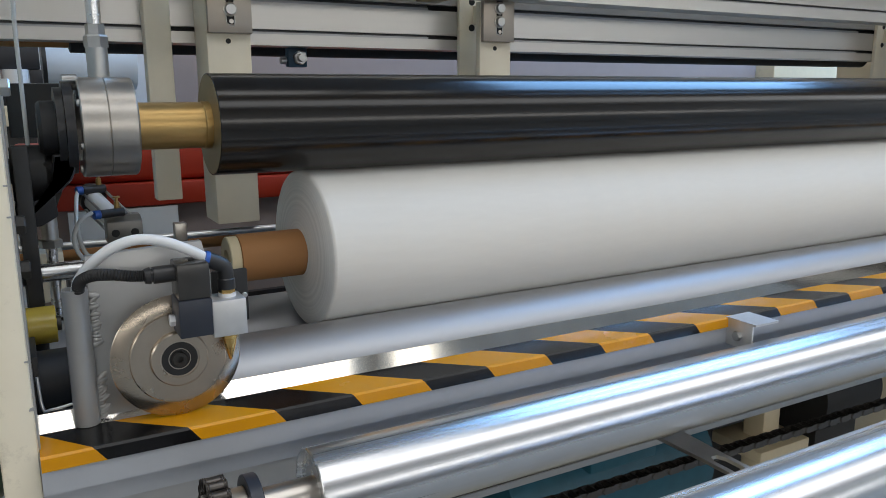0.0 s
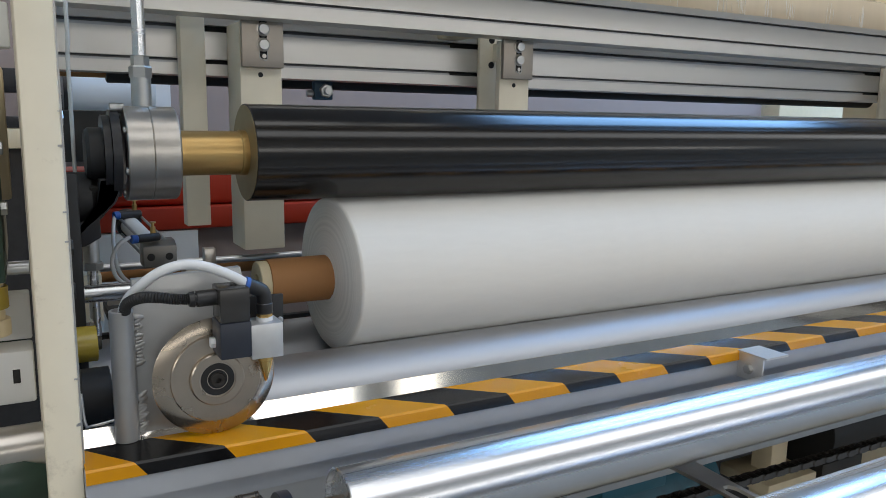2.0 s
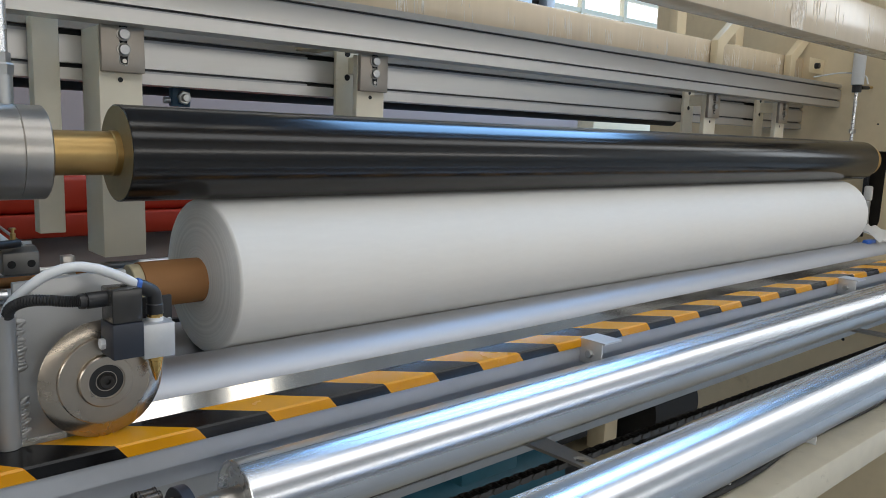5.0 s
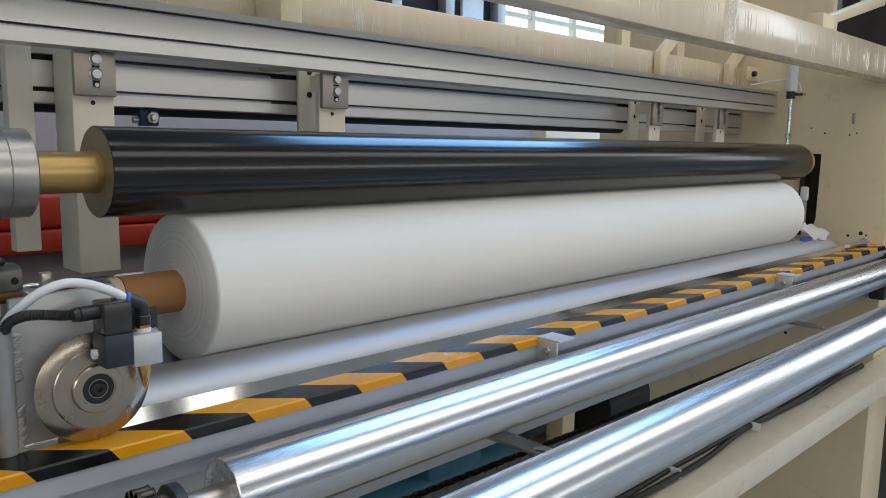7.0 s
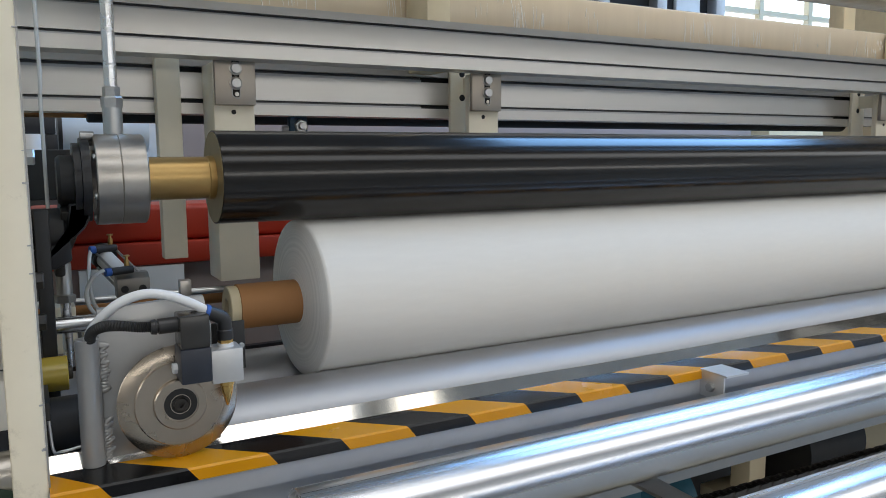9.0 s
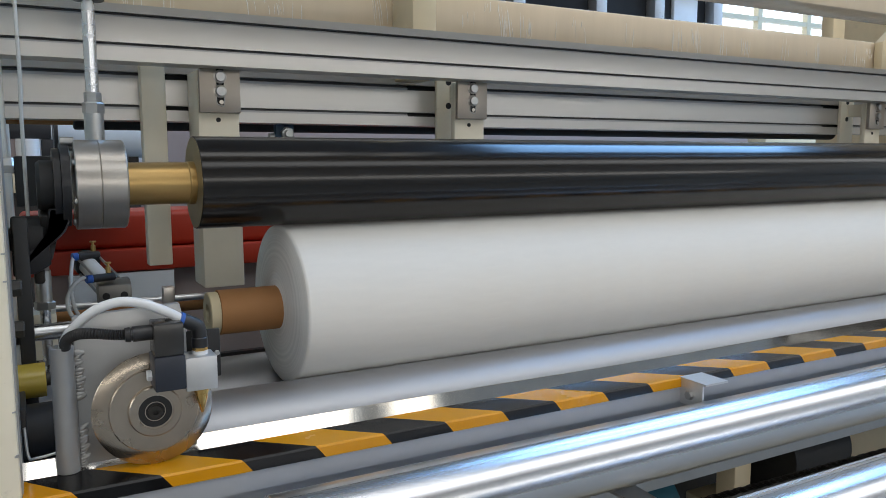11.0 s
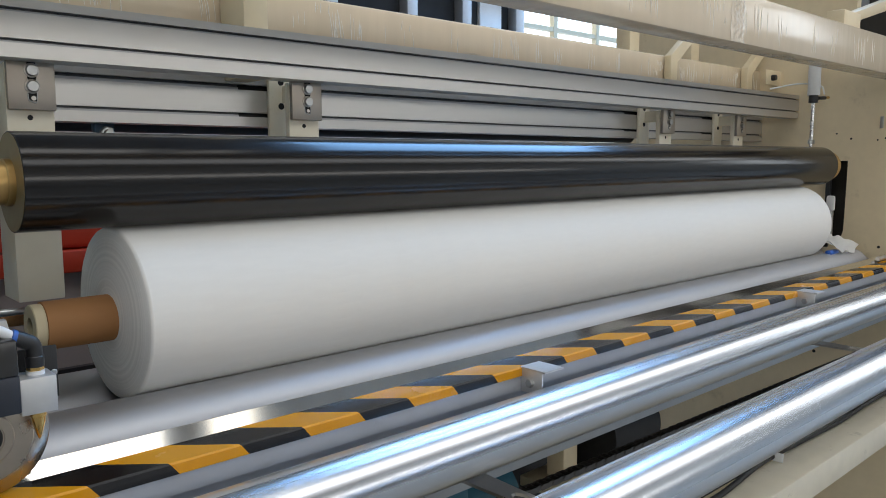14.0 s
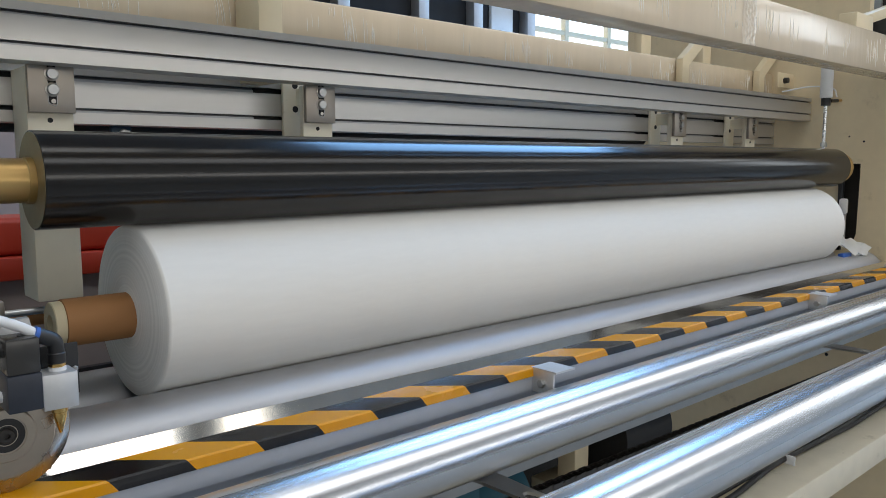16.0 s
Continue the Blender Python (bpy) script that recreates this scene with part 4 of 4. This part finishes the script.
    solid("hanging_air_tube", hose([(0.034, 0.82, 1.62), (0.035, 0.80, 1.47), (0.034, 0.80, 1.43), (0.034, 0.80, 1.39), (0.034, 0.80, 1.318)], 0.0019, 12, 8), CLEAR, "clear air tube hanging beside the frame", "air tube")
    vb = thing("valve_block", (0.0, 3.2, 0.0), "black and white pneumatic valve block on a cream post", "valve block")
    part("body", box(-0.20, 0.135, 3.15, 3.25, 1.450, 1.535, 0.004), PLASTIC_BLACK, vb)
    part("cap", rod((0.055, 3.16, 1.365), (0.055, 3.16, 1.450), 0.040, 28), WHITE, vb)
    part("foot", box(-0.20, 0.120, 3.14, 3.25, 1.326, 1.366, 0.003), PLASTIC_BLACK, vb)
    part("plug", box(0.100, 0.140, 3.15, 3.22, 1.372, 1.449, 0.004), PLASTIC_BLACK, vb)
    part("shelf", box(-0.20, 0.155, 3.12, 3.26, 1.254, 1.324, 0.003), CREAM, vb, "cream shelf below the valves")
    part("post", box(-0.15, 0.10, 3.15, 3.25, 0.0, 1.253), DARK_STEEL, vb)
    # dark sheet behind drums, put in for the shaded open space there
    solid("shade_sheet", box(LEFT, 1.45, 0.96, 0.97, 0.0, 1.118), DARK_STEEL, "dark sheet put in for the shade under the machine", "cover")
    solid("drip_tray", box(LEFT, RIGHT, 0.69, 0.96, 1.0, 1.01), DARK_STEEL, "dark steel tray under the drums", "tray")


back_left()


def background():
    blk = thing("dark_roller", (1.0, 1.16, 1.41), "long black roller behind the aluminium beam", "roller")
    part("tube", lathe((0.10, 1.16, 1.442), (1, 0, 0), [(0, 0), (0, 0.018), (0.0015, 0.02), (1.70, 0.02), (1.702, 0.018), (1.702, 0)], 48), RUBBER, blk)
    part("stub", rod((LEFT, 1.16, 1.437), (0.1, 1.16, 1.437), 0.0085, 24), CARD, blk, "brown stub tube")
    cabinet = thing("machine_cabinet", (1.15, 3.6, 0), "grey mauve cabinet of the machine behind", "machine cabinet")
    part("front", box(-2.0, 4.3, 3.5, 3.7, 0.0, 2.0, 0.004), MAUVE, cabinet)
    part("white_sheet", box(0.06, 0.57, 3.48, 3.498, 1.265, 1.64), WHITE, cabinet, "white painted sheet")
    solid("cream_cabinet", box(4.35, 6.0, 3.4, 3.8, 0.0, 1.55, 0.01), CREAM, "cream painted cabinet beyond the machine", "cabinet")
    red = thing("red_machine_part", (0.3, 1.6, 1.14), "red painted machine cover with a rounded lip", "machine cover")
    part("cover", box(0.02, 1.0, 1.60, 1.75, 1.150, 1.196, 0.004), RED, red)
    part("lip", box(0.02, 1.0, 1.615, 1.75, 1.198, 1.272, 0.012, seg=4), RED, red)
    part("stand", box(0.04, 0.98, 1.63, 1.75, 0.0, 1.15), MAUVE, red)
    part("sheet", box(0.10, 0.30, 1.60, 1.61, 0.95, 1.147), WHITE, red, "white panel below the red cover")
    blue = thing("sheet_roll", (0.3, 3.3, 0.0), "pale blue-grey sheet roll on a dark stand", "sheet roll")
    part("roll", rod((0.160, 3.30, 1.477), (0.47, 3.30, 1.477), 0.097, 64), SHEET, blue)
    part("rim", rod((0.146, 3.30, 1.477), (0.160, 3.30, 1.477), 0.099, 48), PLASTIC_BLACK, blue)
    part("stand", box(0.18, 0.45, 3.27, 3.33, 0.0, 1.40), DARK_STEEL, blue)
    solid("brown_beam", box(LEFT, 0.23, 1.32, 1.34, 1.455, 1.468, 0.001), CARD, "brown board above the sheet roll", "board")
    # dark box stands in for the shade below the roll
    solid("shadow_box", box(0.02, 0.2, 1.40, 1.60, 1.30, 1.385, 0.003), DARK_STEEL, "dark box put in for the shade below the sheet roll", "machine box")
    clamp = thing("blue_clamp", (0.40, 1.08, 1.40), "dark blue painted clamp with a zinc nut", "clamp")
    part("body", box(0.377, 0.405, 1.09, 1.105, 1.405, 1.46, 0.002), BLUE_PAINT, clamp)
    part("nut", hexnut((0.393, 1.09, 1.418), (0, -1, 0), 0.0105, 0.008, None, 0.006), ZINC, clamp)
    part("stud", rod((0.393, 1.09, 1.418), (0.393, 1.076, 1.418), 0.0055, 16), ZINC, clamp)
    part("lug", rod((0.368, 1.10, 1.414), (0.377, 1.10, 1.414), 0.005, 16), ZINC, clamp)
    # struts and tie posts above the beam on the right
    for x in (1.78, 2.09):
        solid("tie_post", box(x - 0.022, x + 0.022, 1.135, 1.16, 1.50, 2.0, 0.002), CREAM, "cream painted upright post behind the beam", "post", group="tie posts")
    for x in (1.805, 2.225):
        solid("bent_strut", prism([(x, 1.55), (x + 0.03, 1.55), (x + 0.03, 1.63), (x + 0.12, 1.70), (x + 0.10, 1.72), (x, 1.645)], "y", 1.04, 1.06, 0.001), CREAM, "cream painted bent strut above the beam", "strut", group="bent struts")
    solid("joint_strip", box(0.56, 0.60, 0.986, 1.06, 1.50, 1.70, 0.002), CREAM, "cream painted upright tab above the beam", "tab")
    truss = thing("steel_gantry", (3.1, 4.5, 0.0), "dark steel gantry with grey posts behind the machine", "gantry")
    part("beam", box(1.0, 4.9, 4.4, 4.6, 2.0, 3.4, 0.01), CURTAIN, truss)
    for x in (1.1, 2.2, 3.0, 3.7, 4.25, 4.86):
        part("post", box(x - 0.05, x + 0.05, 4.30, 4.398, 0.0, 3.4, 0.01), GREY_PAINT, truss, "grey painted post")
    part("rail", box(1.0, 4.9, 4.25, 4.298, 2.66, 2.70, 0.005), GREY_PAINT, truss)
    part("door", box(4.45, 4.7, 4.36, 4.398, 2.0, 3.3, 0.01), WHITE, truss, "white panel")
    louvre = thing("louvre_wall", (3.6, 1.2, 0.0), "dark grey ribbed cabinet beyond the side frame", "cabinet")
    part("body", box(3.3, 3.6, 0.2, 1.4, 0.0, 3.0), DARK_STEEL, louvre)
    for k in range(9):
        part("rib", box(3.285, 3.3, 0.25 + k * 0.12, 0.30 + k * 0.12, 1.2, 2.9), GREY_PAINT, louvre)
    tie = thing("diagonal_tie", (2.4, 0.7, 1.7), "cream painted diagonal tie above the film-wrapped beam", "tie bar")
    part("bar", prism([(1.95, 1.715), (1.98, 1.700), (RIGHT + 0.02, 1.80), (RIGHT + 0.02, 1.83)], "y", 0.66, 0.69, 0.002), CREAM, tie)
    part("plate", box(1.90, 2.0, 0.655, 0.695, 1.662, 1.72, 0.002), CREAM, tie)
    # lift cylinder on the right
    lc = thing("lift_cylinder", (2.26, 0.86, 1.40), "white lift cylinder with a slim rod and black fitting", "air cylinder")
    part("barrel", rod((2.258, 0.86, 1.556), (2.258, 0.86, 1.70), 0.0165, 40), WHITE, lc)
    part("cap", rod((2.258, 0.86, 1.535), (2.258, 0.86, 1.556), 0.0125, 32), PLASTIC_BLACK, lc)
    part("piston_rod", rod((2.258, 0.86, 1.40), (2.258, 0.86, 1.535), 0.005, 24), CHROME, lc)
    part("lock_nut", hexnut((2.258, 0.86, 1.42), (0, 0, 1), 0.009, 0.012), ZINC, lc)
    fit_ = part("fitting", rod((2.265, 0.85, 1.548), (2.30, 0.845, 1.55), 0.005, 16), PLASTIC_BLACK, lc)
    part("screw", rod((2.30, 0.845, 1.55), (2.318, 0.842, 1.552), 0.004, 12), BRASS, fit_)
    solid("air_line", hose([(2.295, 0.845, 1.56), (2.30, 0.86, 1.585), (2.25, 0.90, 1.59), (2.18, 0.95, 1.575)], 0.0022, 10, 10), TUBE, "thin white air line", "air tube")
    tray = thing("switch_bracket", (2.33, 0.98, 1.60), "cream bracket with a black knob on the side frame", "bracket")
    part("plate", box(2.26, RIGHT, 1.0, 1.004, 1.597, 1.640, 0.001), CREAM, tray)
    part("knob", lathe((2.30, 1.0, 1.618), (0, -1, 0), [(0, 0), (0, 0.009), (0.012, 0.008), (0.012, 0)], 24), PLASTIC_BLACK, tray)
    eye = thing("wall_latch", (RIGHT - 0.004, 0.70, 1.47), "small zinc latch on the cream frame", "latch")
    part("plate", box(RIGHT - 0.003, RIGHT - 0.0005, 0.707, 0.716, 1.462, 1.495, 0.001), ZINC, eye)
    # paper web tail and clips at the far end of the log
    tail = thing("torn_paper", (2.1, 0.74, 1.13), "crumpled white torn paper at the drum end", "paper scrap")
    bm = bmesh.new()
    rnd = random.Random(7)
    rows = []
    for i in range(7):
        rows.append([bm.verts.new((2.09 + i * 0.022, 0.70 + j * 0.014 + rnd.uniform(-0.006, 0.006), 1.140 + j * 0.007 + 0.010 * math.sin(i * 1.3 + j) + rnd.uniform(-0.005, 0.005))) for j in range(5)])
    for p, q in zip(rows, rows[1:]):
        for j in range(4):
            bm.faces.new((p[j], p[j + 1], q[j + 1], q[j]))
    bmesh.ops.solidify(bm, geom=bm.faces[:], thickness=0.0008)
    part("scrap", bm, PAPER, tail)
    bm = box(2.06, 2.115, 0.715, 0.73, 1.128, 1.142, 0.003)
    part("blue_tie", bm, BLUE_RING, tail, "blue plastic tie")
    # clip between log end and frame; black strip put in for the slot's shade
    clip = thing("end_clip", (2.30, 0.78, 1.2), "white plastic end clip near the side frame", "clip")
    part("clip", box(2.322, 2.336, 0.812, 0.836, 1.228, 1.272, 0.006), WHITE, clip)
    part("stem", rod((2.329, 0.824, 1.150), (2.329, 0.824, 1.228), 0.009, 20), ZINC, clip)
    part("post", box(2.345, 2.357, 0.834, 0.848, 1.12, 1.37, 0.002), PLASTIC_BLACK, clip)
    latch = thing("deck_latch", (2.25, 0.62, 1.11), "small steel latch on the deck end", "latch")
    part("rod", rod((2.16, 0.636, 1.120), (2.33, 0.636, 1.120), 0.006, 16), STEEL, latch)
    part("ring", lathe((2.29, 0.636, 1.122), (1, 0, 0), [(0, 0.006), (0, 0.012), (0.012, 0.012), (0.012, 0.006)], 24, None, True), ZINC, latch)


background()


# ---- below the rollers ----
def under():
    sp = thing("sprocket", (0.13, 0.535, 1.03), "dark oily chain sprocket with a roller chain", "sprocket")
    c = Vector((0.118, 0.535, 1.062))
    part("hub", rod(c, c + Vector((0.03, 0, 0)), 0.018, 32), STEEL, sp)
    part("collar", rod(c + Vector((0.030, 0, 0)), c + Vector((0.040, 0, 0)), 0.026, 40), COIL, sp)
    teeth = []
    for k in range(64):
        a = k * math.tau / 64
        r = 0.0255 if k % 4 < 2 else 0.0225
        teeth.append((c.y + math.cos(a) * r, c.z + math.sin(a) * r))
    part("wheel", prism(teeth, "x", c.x + 0.006, c.x + 0.011), CHAIN, sp)
    for k in range(16):
        a = k * math.tau / 16 + 0.1
        b = a + math.tau / 16
        p = c + Vector((0.001, math.cos(a) * 0.0255, math.sin(a) * 0.0255))
        q = c + Vector((0.001, math.cos(b) * 0.0255, math.sin(b) * 0.0255))
        bm = rod(p, p + Vector((0.016, 0, 0)), 0.0042, 12)
        off = 0.0 if k % 2 else 0.0018
        for xs in (off, 0.0145 - off):
            rod(p + Vector((xs, 0, 0)), p + Vector((xs + 0.0014, 0, 0)), 0.0048, 10, bm=bm)
            rod(q + Vector((xs, 0, 0)), q + Vector((xs + 0.0014, 0, 0)), 0.0048, 10, bm=bm)
        part("link", bm, CHAIN, sp)
    chain = thing("roller_chain", (1.0, 0.62, 0.9), "dark oiled roller chain running across the machine", "chain")
    x, k = 0.42, 0
    while x < 2.2:
        z = 0.926 - 0.018 * (x - 0.42)
        bm = rod((x, 0.612, z), (x, 0.628, z), 0.0042, 8)
        w = 0.613 if k % 2 else 0.6115
        for y in (w, 1.2385 - w):
            prism([(x - 0.001, z - 0.0042), (x + 0.0137, z - 0.0044), (x + 0.0150, z), (x + 0.0137, z + 0.0040), (x - 0.001, z + 0.0042), (x - 0.0025, z)], "y", y, y + 0.0014, bm=bm)
        part("link", bm, CHAIN, chain)
        x += 0.0127
        k += 1
    slot = thing("slotted_lever", (0.62, 0.52, 0.99), "flat slotted steel arm under the roller", "lever", "slotted levers")
    outer = [(-0.017, 0.0), (0.017, 0.0), (0.014, -0.07), (0.014, -0.115), (0.008, -0.115), (0.008, -0.078), (0.004, -0.070), (-0.004, -0.070), (-0.008, -0.078), (-0.008, -0.115), (-0.014, -0.115), (-0.014, -0.07)]
    part("bar", prism([(0.62 + a, 0.575 + b) for a, b in outer], "z", 0.998, 1.002), STEEL, slot)
    copy_thing(slot, pose(1.62, 0.52, 0.99))
    solid("roller_tray_lip", box(LEFT, RIGHT, 0.574, 0.590, 1.008, 1.016, 0.001), GREY_BEAM, "grey folded sheet lip behind the guide roller", "sheet lip")
    solid("beam_skirt", box(LEFT, RIGHT, 0.606, 0.612, 0.966, 1.0595), GREY_PAINT, "grey painted skirt under the table beam", "skirt")
    leg = thing("inner_leg", (1.08, 0.8, 0.0), "cream painted inner support leg", "support")
    part("post", box(1.06, 1.10, 0.78, 0.82, 0.0, 0.99, 0.002), CREAM, leg)
    part("foot", box(1.02, 1.14, 0.75, 0.85, 0.78, 0.80, 0.002), CREAM, leg)
    motor = thing("teal_motor", (0.75, 0.85, 0.0), "dusty teal electric motor below the rollers", "motor")
    part("body", rod((0.55, 0.84, 0.80), (0.92, 0.84, 0.80), 0.085, 48), TEAL, motor)
    for k in range(18):
        a = k * math.tau / 18
        part("fin", prism([(-0.002, 0.083), (0.002, 0.083), (0.0015, 0.096), (-0.0015, 0.096)], "x", 0.58, 0.86), TEAL, motor).matrix_basis = Matrix.Translation((0, 0, 0))
    part("box", box(0.66, 0.78, 0.74, 0.80, 0.86, 0.92, 0.004), TEAL, motor)
    part("stand", box(0.58, 0.90, 0.78, 0.90, 0.0, 0.73), DARK_STEEL, motor)
    belly = thing("gear_case", (1.3, 0.86, 0.0), "black round gear case below the drums", "gear case")
    part("case", rod((1.15, 0.80, 0.86), (1.30, 0.80, 0.86), 0.07, 40), RUBBER, belly)
    part("stand", box(1.17, 1.28, 0.76, 0.84, 0.0, 0.80), DARK_STEEL, belly)
    cab = thing("cable_bundle", (1.4, 0.59, 0.77), "black cables tied along the cross bar", "cables")
    rnd = random.Random(3)
    for k in range(3):
        pts = [(0.5 + 0.19 * i, 0.585 + 0.008 * k + rnd.uniform(-0.010, 0.010), 0.776 + rnd.uniform(0.0, 0.008)) for i in range(10)]
        part("cable", hose(pts, 0.0055, 10, 8), RUBBER, cab)
    for x in (0.85, 1.15, 1.5):
        part("tie", box(x, x + 0.004, 0.574, 0.612, 0.771, 0.790, 0.001), TUBE, cab)
    hang = thing("bearing_bracket", (2.33, 0.5, 0.9), "black cast bearing bracket carrying the guide rollers", "bearing bracket")
    part("bar", box(2.335, RIGHT + 0.03, 0.33, 0.5985, 1.035, 1.09, 0.004), DARK_STEEL, hang)
    part("block", box(2.26, 2.335, 0.56, 0.60, 0.965, 1.03, 0.004), DARK_STEEL, hang)
    for y in (0.565, 0.59):
        part("bolt", hexnut((2.26, y, 1.0), (-1, 0, 0), 0.009, 0.012), DARK_STEEL, hang)


under()
# dark box added so the bright hall doesn't show through the frame's slot
solid("slot_dark_box", box(RIGHT + 0.06, RIGHT + 0.5, 0.62, 1.5, 0, 1.8), DARK_STEEL, "dark box added beyond the side frame to darken its slot", "cabinet")


# ---- beyond the left side frame ----
def outside_left():
    t = thing("outer_gearbox", (-0.06, 0.72, 0.95), "dark green glossy cast gearbox beside the frame", "gearbox")
    part("case", lathe((-0.075, 0.74, 1.055), (1, 0, 0), [(0, 0), (0, 0.034), (0.006, 0.038), (0.05, 0.038), (0.066, 0.030), (0.066, 0)], 48), GREEN, t)
    part("shaft", rod((-0.12, 0.74, 1.06), (-0.07, 0.74, 1.06), 0.016, 32), CHROME, t)
    part("bolt", hexnut((-0.03, 0.702, 1.03), (0, -1, 0), 0.007, 0.006), BLUE_PAINT, t)
    r = thing("outer_slide", (-0.05, 0.78, 1.12), "white slotted slide rail beside the frame", "slide rail")
    part("rail", box(-0.12, -0.012, 0.76, 0.80, 1.115, 1.165, 0.003), WHITE, r)
    part("slot", box(-0.03, -0.024, 0.7596, 0.7606, 1.135, 1.148), HOLE, r)
    part("strip", box(-0.12, -0.012, 0.80, 0.82, 1.165, 1.21, 0.002), WHITE, r)
    part("board", box(-0.06, -0.02, 0.83, 0.86, 1.155, 1.185), GREEN, r, "green board")
    c = thing("filter_bowl", (-0.045, 0.76, 1.2), "cream regulator column with an amber bowl", "regulator")
    part("column", rod((-0.045, 0.77, 1.19), (-0.045, 0.77, 1.33), 0.013, 32), CREAM, c)
    part("bowl", rod((-0.045, 0.77, 1.205), (-0.045, 0.77, 1.225), 0.0165, 32), AMBER, c)
    part("base", rod((-0.045, 0.77, 1.180), (-0.045, 0.77, 1.195), 0.017, 32), CREAM, c)
    part("box", box(-0.065, -0.02, 0.79, 0.82, 1.30, 1.42, 0.003), CREAM, c)
    s = thing("outer_rod", (-0.1, 0.8, 1.25), "polished steel rod through the side frame", "rod")
    part("rod", rod((-0.35, 0.80, 1.235), (LEFT - 0.026, 0.80, 1.235), 0.0065, 24), CHROME, s)
    g = thing("green_plate", (-0.03, 0.85, 1.30), "dark grey-green steel plate with bolts", "plate")
    part("plate", box(-0.035, -0.028, 0.70, 0.90, 1.24, 1.41, 0.002), GREEN, g)
    for z in (1.30, 1.35, 1.39):
        part("bolt", hexnut((-0.028, 0.72, z), (1, 0, 0), 0.006, 0.005), ZINC, g)
    solid("outer_cover", box(-0.9, -0.3, 1.2, 1.25, 0.0, 1.8), CREAM, "cream painted cover of the next machine", "cover")
    solid("white_bracket", box(-0.032, -0.012, 0.70, 0.72, 1.43, 1.465, 0.002), WHITE, "small white bracket on the frame", "bracket")


outside_left()


def motions():
    times = [k * 2.0 for k in range(9)]
    radius = [R0 + 0.00067 * t for t in times]
    log_z = [1.085 + math.sqrt((r + 0.05) ** 2 - 0.07 ** 2) for r in radius]
    walk(paper_log, [(t, pose(0, 0.80, z)) for t, z in zip(times, log_z)])
    for ob, a in staves:
        spin = pose(0, 0, 0, math.degrees(a))
        walk(ob, [(t, spin @ pose(0, 0, r - R0)) for t, r in zip(times, radius)])
    top = [z + r + 0.0506 for z, r in zip(log_z, radius)]
    walk(rider, [(t, pose(0, 0.793, z)) for t, z in zip(times, top)])
    walk(housing, [(t, pose(0, 0.793, z)) for t, z in zip(times, top)])
    walk(lift, [(t, pose(0, 0.793, z)) for t, z in zip(times, top)])


motions()
